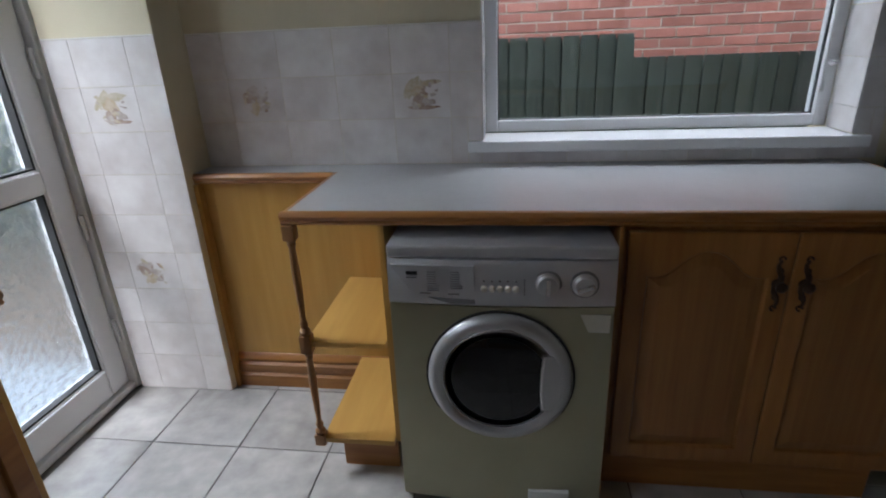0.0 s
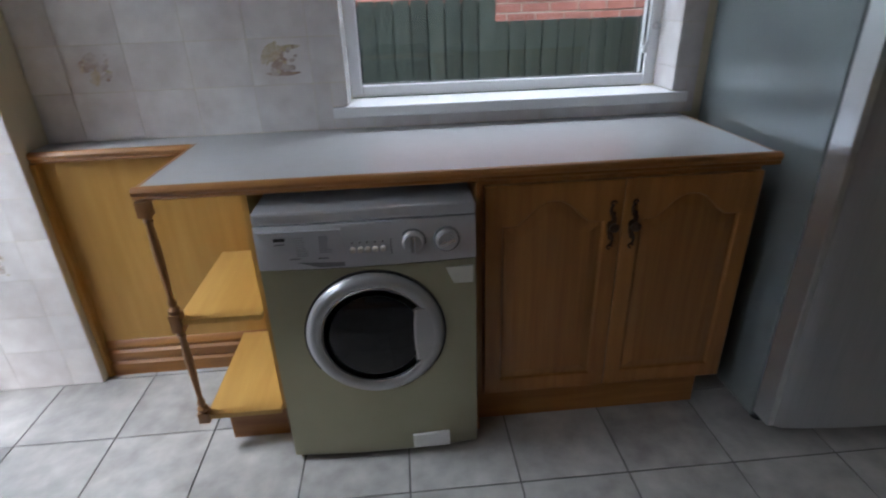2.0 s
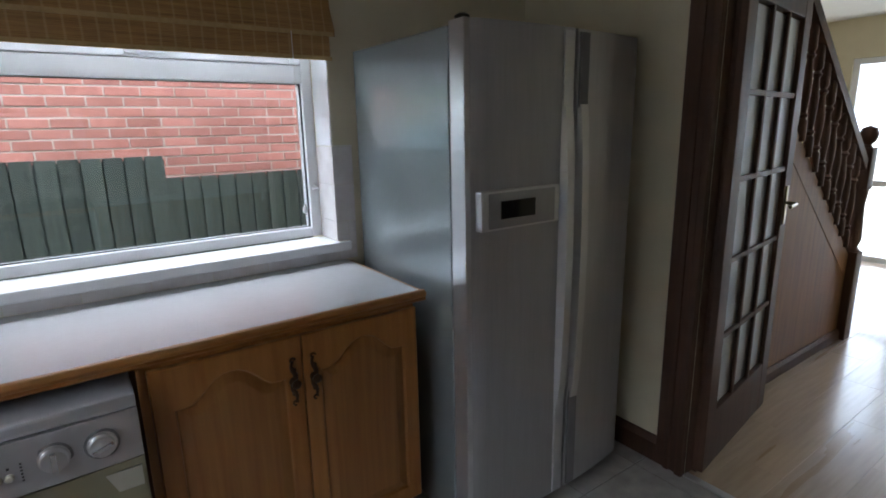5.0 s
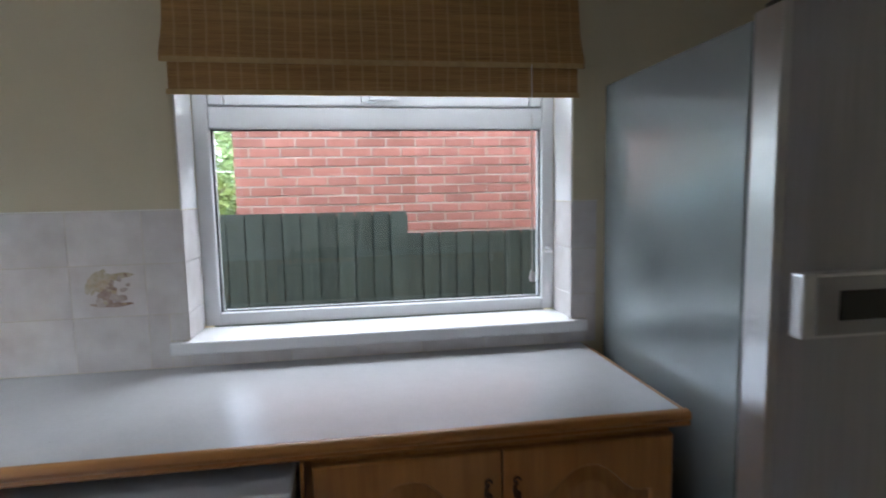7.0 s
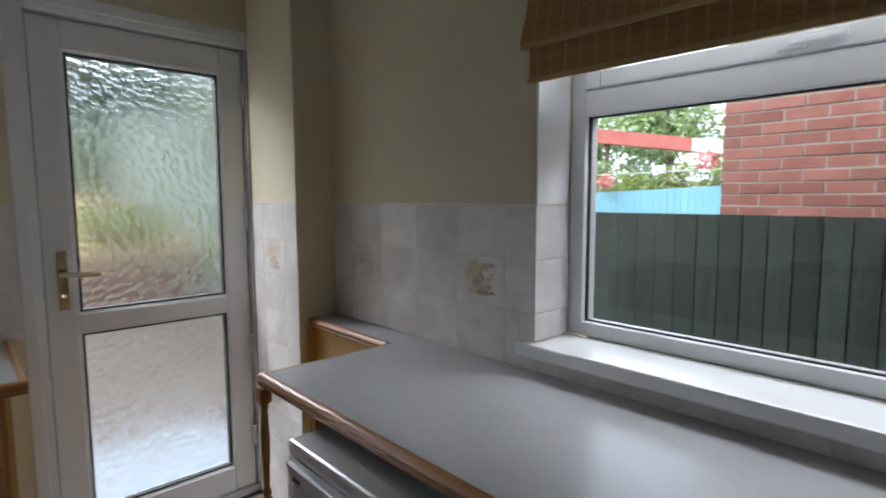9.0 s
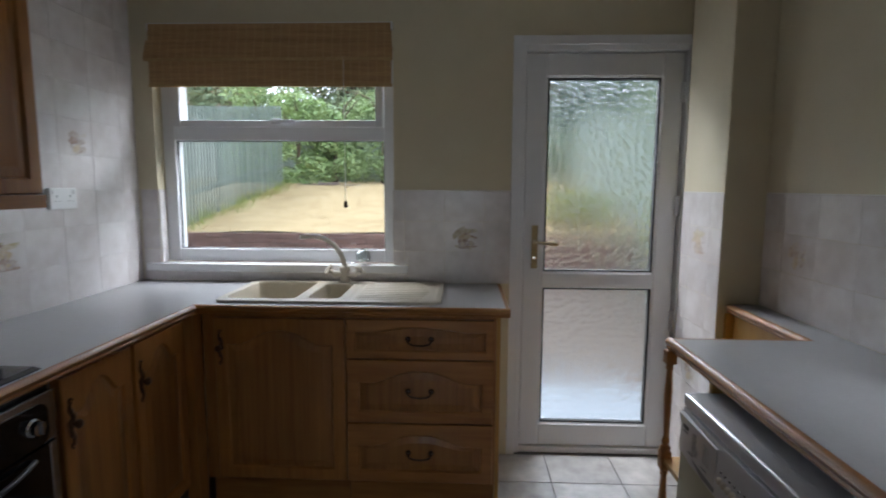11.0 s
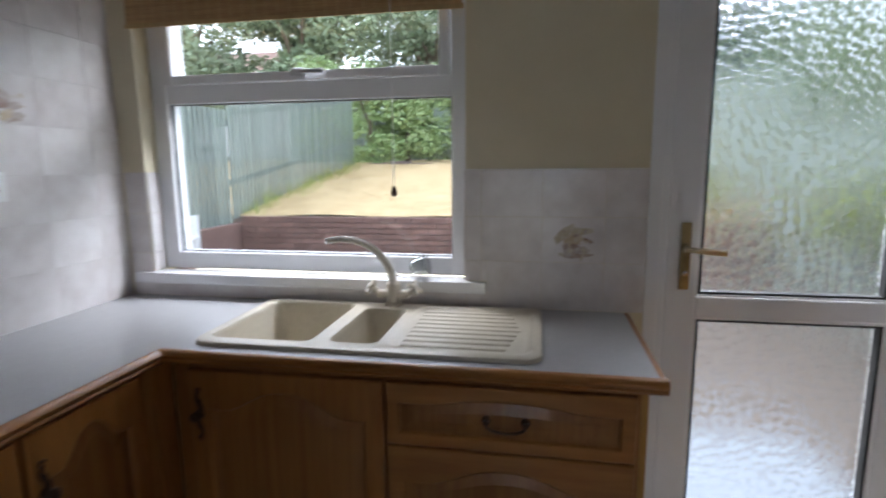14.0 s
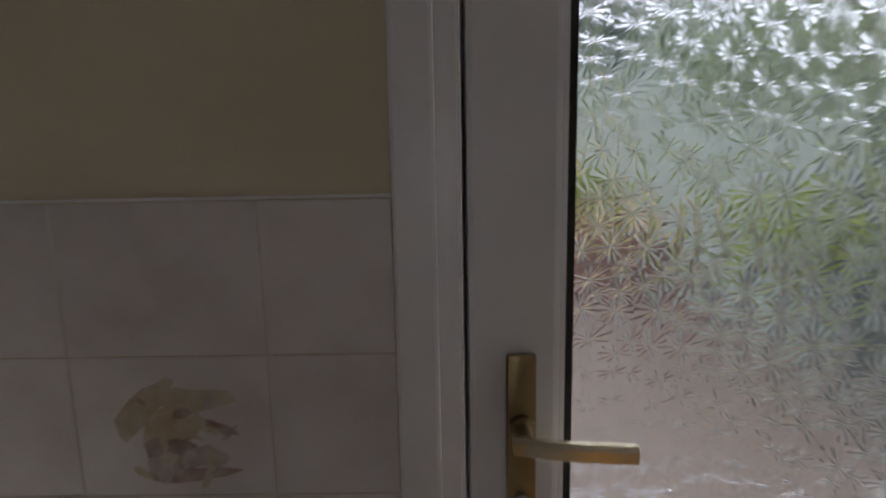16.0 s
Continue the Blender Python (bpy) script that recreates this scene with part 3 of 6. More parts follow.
# ---- cabinet fronts ----
class Plane:
    """A front: o its lower left corner, u to the right, w out of the face."""

    def __init__(self, o, u, w):
        self.o, self.u, self.w = Vector(o), Vector(u), Vector(w)

    def __call__(self, a, b, c=0.0):
        return self.o + self.u * a + Vector((0, 0, b)) + self.w * c


def arch_loop(x0, x1, z0, z1, rise, n=14):
    """A panel outline whose top rises in the middle to a cathedral arch."""
    pts = [(x0, z0), (x1, z0)]
    for i in range(n + 1):
        s = i / n
        x = x1 + (x0 - x1) * s
        k = abs(2 * s - 1)
        h = 1.0 if k < 0.02 else 0.5 + 0.5 * math.cos(math.pi * min(k / 0.8, 1) ** 1.25)
        pts.append((x, z1 - rise + rise * h))
    return pts


def shrink(pts, d):
    x0, x1 = min(p[0] for p in pts), max(p[0] for p in pts)
    z0, z1 = min(p[1] for p in pts), max(p[1] for p in pts)
    cx, cz = (x0 + x1) / 2, (z0 + z1) / 2
    sx, sz = 1 - 2 * d / (x1 - x0), 1 - 2 * d / (z1 - z0)
    return [(cx + (x - cx) * sx, cz + (z - cz) * sz) for x, z in pts]


def raised_front(parent, P, w, h, grain, border=0.055, rise=0.07, label="", name="door", slab=0.02):
    """A framed front with a raised, arched field."""
    inner = arch_loop(border, w - border, border, h - border, rise)
    outer = [(0, 0), (w, 0)] + [(border + (x - border) / max(w - 2 * border, 1e-6) * (w - 2 * border), h) for x, z in inner[2:]]
    outer[2], outer[-1] = (w, h), (0, h)
    bm = bmesh.new()
    t = slab
    b = 0.003

    def L(pts, c):
        return [P(x, z, c) for x, z in pts]
    out_b = [(min(max(x, b), w - b), min(max(z, b), h - b)) for x, z in outer]
    rings(bm, [L(outer, 0), L(outer, t - b), L(out_b, t), L(shrink(inner, -0.006), t), L(shrink(inner, -0.003), t - 0.002), L(inner, t - 0.008)], cap0=True, cap1=False)
    d = part(name, bm, grain, parent, label)
    pm = bmesh.new()
    rings(pm, [L(shrink(inner, -0.002), t - 0.0085), L(shrink(inner, 0.004), t - 0.009), L(shrink(inner, 0.03), t - 0.002), L(shrink(inner, 0.034), t - 0.0015)], cap0=False, cap1=True)
    part("panel", pm, OAKP, d)
    return d


def scroll_handle(parent, P, a, b, size=0.13):
    """An upright bronze back plate with scrolled ends and a knob."""
    bm = bmesh.new()
    s = size / 2
    pts = [P(a + 0.006 * math.sin(i / 12 * 4 * math.pi), b - s + size * i / 12, 0.003) for i in range(13)]
    tube(bm, pts, [0.003 + 0.005 * math.sin(math.pi * i / 12) for i in range(13)], 8)
    for k in (-1, 1):
        tube(bm, [P(a + 0.007 * math.cos(q), b + k * (s + 0.002) + 0.007 * math.sin(q), 0.003) for q in [j * 0.7 for j in range(8)]], 0.0028, 6)
        lathe(bm, P(a, b + k * s * 0.55, 0), P.w, [(0.008, 0), (0.009, 0.004), (0.004, 0.007), (0, 0.008)], 10)
    lathe(bm, P(a, b, 0), P.w, [(0.014, 0), (0.013, 0.004), (0.006, 0.007), (0.006, 0.016), (0.013, 0.02), (0.014, 0.026), (0.009, 0.032), (0, 0.034)], 14)
    return part("handle", bm, BRONZE, parent, "dark bronze scrolled handle", smooth=True)


def bail_handle(parent, P, a, b, width=0.095):
    bm = bmesh.new()
    h = width / 2
    for k in (-1, 1):
        lathe(bm, P(a + k * h, b, 0), P.w, [(0.011, 0), (0.012, 0.003), (0.006, 0.007), (0.005, 0.018), (0.007, 0.022), (0, 0.024)], 12)
    tube(bm, [P(a - h * math.cos(math.pi * i / 10), b - 0.004 - 0.02 * math.sin(math.pi * i / 10) ** 0.8 + (0.006 if i in (0, 10) else 0), 0.018) for i in range(11)], 0.004, 8)
    return part("handle", bm, BRONZE, parent, "drooping bronze bail handle", smooth=True)


def knob(parent, P, a, b):
    bm = bmesh.new()
    lathe(bm, P(a, b, 0), P.w, [(0.02, 0), (0.019, 0.004), (0.008, 0.008), (0.008, 0.016), (0.017, 0.021), (0.017, 0.028), (0, 0.034)], 16)
    return part("knob", bm, BRONZE, parent, "dark bronze knob", smooth=True)


def carcass(name, at, label, category, boxes, mat):
    c = thing(name, at, label, category, "kitchen base cabinets")
    bm = bmesh.new()
    for q in boxes:
        box(bm, *q)
    part("body", bm, mat, c)
    return c


# north run: double cabinet
c = carcass("base_cabinet", (1.31, -0.3, 0), "oak base cabinet with two arched doors under the worktop", "cabinet", [(0.9, 1.71, -0.56, -0.03, 0.14, 0.868), (0.893, 0.9, -0.585, -0.03, 0.0, 0.868)], OAK_V)
part("plinth", B(0.905, 1.665, -0.535, -0.515, 0, 0.139, 0.002), OAK_X, c)
P = Plane((0.916, -0.562, 0.145), (1, 0, 0), (0, -1, 0))
d = raised_front(c, P, 0.395, 0.71, OAK_V)
scroll_handle(d, Plane(P(0, 0, 0.02), P.u, P.w), 0.365, 0.575)
P = Plane((1.314, -0.562, 0.145), (1, 0, 0), (0, -1, 0))
d = raised_front(c, P, 0.395, 0.71, OAK_V)
scroll_handle(d, Plane(P(0, 0, 0.02), P.u, P.w), 0.03, 0.575)

# open end shelves
s = thing("end_shelf_unit", (0.15, -0.3, 0), "open oak end shelves with a turned corner spindle", "shelf unit")
part("side_panel", B(0.262, 0.28, -0.555, -0.03, 0.13, 0.868, 0.002), VENEER, s)
part("plinth", B(0.075, 0.26, -0.53, -0.512, 0, 0.128, 0.002), OAK_X, s)
part("shelf", B(0.02, 0.262, -0.578, -0.118, 0.487, 0.505, 0.003), SHELFW, s)
part("shelf", B(0.03, 0.262, -0.578, -0.118, 0.13, 0.15, 0.003), SHELFW, s)
bm = bmesh.new()
for z0, z1 in ((0.122, 0.162), (0.465, 0.525), (0.825, 0.869)):
    box(bm, 0.003, 0.037, -0.587, -0.553, z0, z1, 0.003)
SP = [(0.016, 0.0), (0.017, 0.012), (0.009, 0.022), (0.013, 0.034), (0.0075, 0.05), (0.0115, 0.15), (0.0125, 0.2), (0.009, 0.275), (0.013, 0.285), (0.01, 0.29), (0.016, 0.3)]
lathe(bm, (0.02, -0.57, 0.163), (0, 0, 1), SP, 14)
lathe(bm, (0.02, -0.57, 0.526), (0, 0, 1), SP, 14)
part("spindle", bm, surf("mid_oak_turning", (0.2, 0.09, 0.03), (0.33, 0.16, 0.055), 5, 0.4, stretch=(9, 9, 0.9)), s, "turned oak spindle", smooth=True)
# boxed panel below the ledge
b = thing("boxing_panel", (-0.25, -0.05, 0), "yellow oak veneer panel with moulded skirting below the ledge", "wall panel")
part("board", B(-0.5, 0.262, -0.108, -0.095, 0.0, 0.868, 0.001), VENEER, b)
part("end_batten", B(-0.519, -0.501, -0.14, -0.02, 0.0, 0.868, 0.002), VENEER, b)
part("skirting", profile_run(bmesh.new(), [(0, 0), (0.022, 0), (0.022, 0.05), (0.012, 0.06), (0.018, 0.07), (0.018, 0.1), (0.008, 0.11), (0.014, 0.125), (0.006, 0.145), (0, 0.15)], (-0.5, -0.108, 0), (0.2, -0.108, 0), (0, -1, 0)), OAK_X, b, smooth=True)


# ---- washing machine ----
def washing_machine():
    w = thing("washing_machine", (0.589, -0.33, 0), "silver front-loading washing machine with dark round door", "washing machine")
    x0, x1, yf = 0.291, 0.887, -0.602
    bm = bmesh.new()
    n = 10
    loops = []
    for z, k in ((0.012, 0.006), (0.03, 0.018), (0.3, 0.017), (0.684, 0.004)):
        row = [(x0, -0.06, z)] + [(x0 + (x1 - x0) * i / n, yf - k - 0.016 * (1 - (2 * i / n - 1) ** 2), z) for i in range(n + 1)] + [(x1, -0.06, z)]
        loops.append([Vector(p) for p in row])
    rings(bm, loops)
    body = part("body", bm, WMBODY, w, smooth=True)
    bm = bmesh.new()
    loops = []
    for z, k in ((0.688, 0.008), (0.69, 0.011), (0.8, 0.004), (0.812, 0.0)):
        row = [(x0, -0.06, z)] + [(x0 + (x1 - x0) * i / n, yf - k - 0.012 * (1 - (2 * i / n - 1) ** 2), z) for i in range(n + 1)] + [(x1, -0.06, z)]
        loops.append([Vector(p) for p in row])
    rings(bm, loops)
    pan = part("control_panel", bm, SILVER, w, "silver control panel", smooth=True)
    part("lid", B(x0, x1, yf - 0.006, -0.06, 0.815, 0.85, 0.008), SILVER, w)
    # detergent drawer with its grip
    yd = yf - 0.018
    bm = bmesh.new()
    prism(bm, [(0.302, yd, 0.8), (0.522, yd - 0.002, 0.8), (0.526, yd - 0.004, 0.693), (0.378, yd - 0.004, 0.693)], (0, 0.012, 0))
    dr = part("detergent_drawer", bm, SILVER, w)
    bm = bmesh.new()
    prism(bm, [(0.4, yd - 0.0055, 0.712), (0.525, yd - 0.0055, 0.706), (0.526, yd - 0.0055, 0.694), (0.46, yd - 0.0055, 0.694)], (0, 0.004, 0))
    part("grip", bm, GREYINK, dr, "dark recessed drawer grip")
    bm = bmesh.new()
    box(bm, 0.345, 0.375, yd - 0.0062, yd - 0.004, 0.776, 0.785)
    part("badge", bm, BLACK, dr)
    bm = bmesh.new()
    random.seed(4)
    for cx, k, z1 in ((0.4, 9, 0.783), (0.462, 8, 0.783)):
        for i in range(k):
            box(bm, cx, cx + 0.02 + 0.014 * random.random(), yd - 0.0062, yd - 0.004, z1 - 0.0065 * i, z1 - 0.0065 * i + 0.0012)
    box(bm, 0.345, 0.372, yd - 0.0062, yd - 0.004, 0.766, 0.769)
    box(bm, 0.38, 0.41, yd - 0.0062, yd - 0.004, 0.722, 0.725)
    box(bm, 0.455, 0.485, yd - 0.0062, yd - 0.004, 0.72, 0.723)
    part("printed_text", bm, GREYINK, dr, kind="stuff")
    for i in range(5):
        q = bmesh.new()
        lathe(q, (0.55 + 0.0205 * i, yf - 0.018, 0.738), (0, -1, 0), [(0.0085, 0), (0.0085, 0.007), (0.0065, 0.01), (0, 0.011)], 14)
        part("button", q, CREAMT, pan, "cream push button", smooth=True)
    bm = bmesh.new()
    for i in range(5):
        box(bm, 0.547 + 0.0205 * i, 0.552 + 0.0205 * i, yf - 0.0215, yf - 0.019, 0.757, 0.761)
    for i in range(6):
        box(bm, 0.652, 0.656, yf - 0.0215, yf - 0.019, 0.722 + 0.008 * i, 0.725 + 0.008 * i)
    part("indicator_marks", bm, BLACK, pan)
    for cx, sl in ((0.713, 0), (0.806, 70)):
        q = bmesh.new()
        lathe(q, (cx, yf - 0.014, 0.751), (0, -1, 0), [(0.031, 0), (0.031, 0.006), (0.027, 0.008), (0.025, 0.02), (0.0, 0.021)], 26)
        kn = part("knob", q, FRTRIM, pan, smooth=True)
        q = bmesh.new()
        lathe(q, (cx, yf - 0.013, 0.751), (0, -1, 0), [(0.037, 0), (0.037, 0.003), (0.03, 0.004)], 28)
        part("dial_ring", q, GREYINK, kn, "dark grey dial ring")
        q = B(-0.006, 0.006, -0.009, 0.0, -0.023, 0.023, 0.003)
        bmesh.ops.rotate(q, verts=q.verts, cent=(0, 0, 0), matrix=Matrix.Rotation(radians(sl), 3, "Y"))
        bmesh.ops.translate(q, verts=q.verts, vec=(cx, yf - 0.035, 0.751))
        part("pointer", q, CHROME, kn)
    # porthole door
    C, A = (0.59, yf - 0.024, 0.47), (0, -1, 0)
    q = bmesh.new()
    lathe(q, C, A, [(0.2, 0), (0.2, 0.006), (0.194, 0.015), (0.182, 0.021), (0.17, 0.022), (0.163, 0.018), (0.159, 0.016), (0.155, 0.008), (0.152, 0.0)], 56)
    dd = part("porthole_door", q, RING, w, smooth=True)
    q = bmesh.new()
    lathe(q, C, A, [(0.206, -0.004), (0.206, 0.0015), (0.199, 0.0015)], 48)
    part("door_surround", q, BLACK, w, "dark recess around the door", smooth=True)
    q = bmesh.new()
    lathe(q, (0.59, yf - 0.022, 0.47), A, [(0.204, 0), (0.204, 0.003), (0.198, 0.004)], 48)
    part("door_seal", q, GASKET, dd)
    q = bmesh.new()
    lathe(q, C, A, [(0.156, 0.004), (0.153, 0.008), (0.13, 0.013), (0.09, 0.018), (0.045, 0.022), (0.0, 0.023)], 40)
    part("porthole_glass", q, BLACKGL, dd, "dark domed porthole glass", smooth=True)
    q = bmesh.new()
    # grip: a chord of the ring on the opening side, with a bright inner lip
    za = 0.085
    arc = [(0.59 + 0.168 * math.cos(t), 0.47 + 0.168 * math.sin(t)) for t in [(0.53 - 1.06 * i / 10) for i in range(11)]]
    prism(q, [(x, C[1] - 0.008, z) for x, z in [(0.708, 0.47 - za), (0.704, 0.47), (0.708, 0.47 + za)] + arc], (0, -0.015, 0))
    part("door_grip", q, RING, dd, smooth=True)
    q = bmesh.new()
    tube(q, [(0.709, C[1] - 0.02, 0.47 - za), (0.705, C[1] - 0.024, 0.47 - 0.04), (0.704, C[1] - 0.025, 0.47), (0.705, C[1] - 0.024, 0.47 + 0.04), (0.709, C[1] - 0.02, 0.47 + za)], 0.0045, 8)
    part("grip_lip", q, FRTRIM, dd, "bright inner lip of the grip", smooth=True)
    q = bmesh.new()
    lathe(q, C, A, [(0.158, 0.012), (0.157, 0.017), (0.1545, 0.018), (0.153, 0.012)], 56)
    part("glass_bezel", q, FRTRIM, dd, "thin bright ring round the glass", smooth=True)
    part("rating_sticker", B(0.788, 0.878, yf - 0.0125, yf - 0.006, 0.612, 0.664), LABEL, w, "pale paper sticker")
    part("filter_flap", B(0.676, 0.795, yf - 0.04, yf - 0.02, 0.033, 0.085, 0.003), WHITEP, w, "pale filter flap")
    for fx in (0.33, 0.85):
        for fy in (-0.55, -0.12):
            q = bmesh.new()
            lathe(q, (fx, fy, 0), (0, 0, 1), [(0.02, 0), (0.02, 0.008), (0.01, 0.01), (0.01, 0.02)], 12)
            part("foot", q, BLACK, w)
    # it stands a little proud of the worktop
    w.location += Vector((0.004, -0.034, 0))
    w.scale = (0.972, 1, 0.987)


washing_machine()


# ---- fridge freezer ----
def fridge():
    f = thing("fridge_freezer", (2.22, -0.35, 0), "silver-grey two-door fridge freezer with small display panel", "fridge")
    x0, x1, xs = 1.795, 2.652, 2.222
    part("cabinet", B(x0 + 0.004, x1 - 0.004, -0.625, -0.035, 0.03, 1.728, 0.006), FRSIDE, f, "glossy grey steel cabinet")
    part("base_grille", B(x0 + 0.02, x1 - 0.02, -0.63, -0.58, 0.025, 0.085, 0.004), BLACK, f)
    for fx in (x0 + 0.05, x1 - 0.05):
        for fy in (-0.6, -0.1):
            q = bmesh.new()
            lathe(q, (fx, fy, 0), (0, 0, 1), [(0.022, 0), (0.022, 0.012), (0.012, 0.014), (0.012, 0.034)], 12)
            part("foot", q, BLACK, f)

    def leaf(a, b, left):
        n = 12
        loop = [(a, -0.635)]
        for i in range(n + 1):
            s = i / n
            edge = s if left else 1 - s
            y = -0.74 + (0.03 * (1 - s) ** 2 + 0.02 * max(0, 1 - edge / 0.1) ** 2 if left else 0.04 * s ** 2 + 0.05 * max(0, 1 - edge / 0.2) ** 2)
            loop.append((a + (b - a) * s, y))
        loop.append((b, -0.635))
        q = bmesh.new()
        rings(q, [[Vector((x, y, z)) for x, y in loop] for z in (0.062, 0.066, 1.73, 1.735)])
        return part("door", q, FRIDGE, f, smooth=True)
    dl = leaf(x0, xs - 0.006, True)
    dr = leaf(xs + 0.006, x1, False)
    part("edge_trim", B(x0 - 0.002, x0 + 0.02, -0.705, -0.64, 0.064, 1.737, 0.004), FRTRIM, dl, "bright edge trim")
    for dd, xa, xb in ((dl, xs - 0.062, xs - 0.012), (dr, xs + 0.012, xs + 0.062)):
        q = bmesh.new()
        rows = []
        for i in range(15):
            s = i / 14
            z = 0.44 + 1.06 * s
            bow = 0.014 + 0.02 * math.sin(math.pi * s) ** 0.6
            rows.append([Vector(p) for p in ((xa, -0.735, z), (xa + 0.01, -0.735 - bow, z), (xb - 0.006, -0.735 - bow, z), (xb, -0.735, z))])
        rings(q, rows)
        part("handle", q, PULL, dd, "long bowed aluminium handle", smooth=True)
        q = bmesh.new()
        box(q, xa + 0.004, xb - 0.002, -0.746, -0.73, 0.07, 0.47, 0.002)
        part("lower_recess", q, GREYINK if dd is dr else PULL, dd)
        part("upper_recess", B(xa + 0.004, xb - 0.002, -0.746, -0.73, 1.49, 1.725, 0.002), GREYINK if dd is dr else PULL, dd)
    bm = bmesh.new()
    box(bm, 1.816, 2.15, -0.752, -0.72, 1.123, 1.245, 0.006)
    dp = part("display_panel", bm, FRTRIM, dl, "silver display panel")
    part("panel_inset", B(1.842, 2.124, -0.7555, -0.745, 1.13, 1.238, 0.003), surf("dull_grey_inset", (0.3, 0.3, 0.31), (0.36, 0.36, 0.37), 8, 0.4, metal=0.5), dp)
    part("screen", B(1.888, 2.032, -0.758, -0.75, 1.157, 1.213, 0.002), BLACKGL, dp, "dark display window")
    part("badge", B(2.55, 2.585, -0.712, -0.69, 1.6, 1.63), FRTRIM, dr)
    q = bmesh.new()
    lathe(q, (x0 + 0.03, -0.66, 1.735), (0, 0, 1), [(0.022, 0), (0.022, 0.014), (0.012, 0.02), (0, 0.021)], 14)
    part("hinge_cap", q, BLACK, f)
    q = bmesh.new()
    lathe(q, (x1 - 0.03, -0.62, 1.735), (0, 0, 1), [(0.022, 0), (0.022, 0.014), (0.012, 0.02), (0, 0.021)], 14)
    part("hinge_cap", q, BLACK, f)
    f.location.y = -0.37
    f.scale = (1, 1.064, 1)


fridge()


# ---- roman blinds ----
def blind(name, plane, width, z_bot, z_fold, z_top, label, mat):
    b = thing(name, plane(width / 2, z_bot, 0), label, "blind")
    q = bmesh.new()
    prof = [(0.03, z_top), (0.034, (z_top + z_fold) / 2), (0.045, z_fold + 0.1), (0.06, z_fold + 0.02), (0.058, z_fold), (0.05, z_fold + 0.002), (0.03, z_fold + 0.1), (0.022, z_top)]
    flare = [0.008, 0.006, 0.002, -0.006, -0.006, -0.004, 0.004, 0.008]
    rings(q, [[plane(fl, z, c) for (c, z), fl in zip(prof, flare)], [plane(width - fl, z, c) for (c, z), fl in zip(prof, flare)]])
    part("upper_fold", q, mat, b)
    q = bmesh.new()
    rings(q, [[plane(a, z, c) for c, z in ((0.03, z_bot), (0.036, z_bot + 0.004), (0.034, z_fold + 0.06), (0.028, z_fold + 0.06))] for a in (0.006, width - 0.006)])
    part("lower_fold", q, mat, b)
    for z, c in ((z_fold, 0.058), (z_bot, 0.034)):
        q = bmesh.new()
        rings(q, [[plane(a, z + k, c + o) for o, k in ((-0.003, 0), (0.003, 0), (0.003, 0.014), (-0.003, 0.014))] for a in (0.0, width)])
        part("edge_band", q, TAPE, b, "pale bound edge")
    q = bmesh.new()
    rings(q, [[plane(a, z, c) for c, z in ((0.001, z_top - 0.03), (0.03, z_top - 0.03), (0.03, z_top + 0.004), (0.001, z_top + 0.004))] for a in (0, width)])
    part("headrail", q, WHITEP, b)
    return b


bn = blind("roman_blind", Plane((0.514, -0.002, 0), (1, 0, 0), (0, -1, 0)), 1.198, 1.69, 1.772, 2.24, "brown woven bamboo roman blind, drawn halfway up", BAMBOO)
# unseen white sheet added to keep the blind's brown bounce off the window
part("lining", B(0.53, 1.698, -0.0015, 0.0, 1.7, 2.055), BOUNCE_SHEET, bn, "unseen white sheet added to neutralise bounced light")
bw = blind("roman_blind", Plane((WX + 0.002, -2.79, 0), (0, 1, 0), (1, 0, 0)), 1.198, 1.868, 1.985, 2.165, "brown woven bamboo roman blind above the sink, drawn up", BAMBOO_Y)
q = bmesh.new()
tube(q, [(-0.868, -1.822, 2.0), (-0.868, -1.822, 1.32)], 0.0013, 6)
part("pull_cord", q, WHITEP, bw)
q = bmesh.new()
lathe(q, (-0.868, -1.822, 1.285), (0, 0, 1), [(0.0, 0), (0.009, 0.004), (0.011, 0.015), (0.007, 0.028), (0.003, 0.036)], 12)
part("acorn", q, BRONZE, bw, "small dark cord acorn", smooth=True)
q = bmesh.new()
tube(q, [(1.55, -0.066, 1.78), (1.55, -0.066, 1.16)], 0.0013, 6)
part("pull_cord", q, WHITEP, bn)
q = bmesh.new()
lathe(q, (1.55, -0.066, 1.125), (0, 0, 1), [(0.0, 0), (0.008, 0.004), (0.01, 0.015), (0.006, 0.028), (0.003, 0.036)], 12)
part("acorn", q, WHITEP, bn, smooth=True)


# ---- sink run ----
c = carcass("base_cabinet", (-0.66, -2.0, 0), "oak sink cabinet with one arched door", "cabinet", [(-0.9, -0.41, -2.33, -1.728, 0.14, 0.7), (-0.412, -0.404, -2.33, -1.728, 0.14, 0.868)], OAK_V)
part("plinth", B(-0.47, -0.452, -2.33, -1.728, 0, 0.139, 0.002), OAK_Y, c)
P = Plane((-0.404, -2.275, 0.15), (0, 1, 0), (1, 0, 0))
d = raised_front(c, P, 0.545, 0.7, OAK_V, rise=0.06)
scroll_handle(d, Plane(P(0, 0, 0.02), P.u, P.w), 0.028, 0.575)
c = carcass("drawer_cabinet", (-0.66, -1.4, 0), "oak drawer cabinet with three fronts", "cabinet", [(-0.9, -0.404, -1.727, -1.105, 0.14, 0.868)], OAK_V)
part("plinth", B(-0.47, -0.452, -1.727, -1.105, 0, 0.139, 0.002), OAK_Y, c)
part("end_panel", B(-0.928, -0.404, -1.104, -1.088, 0, 0.868, 0.002), VENEER, c)
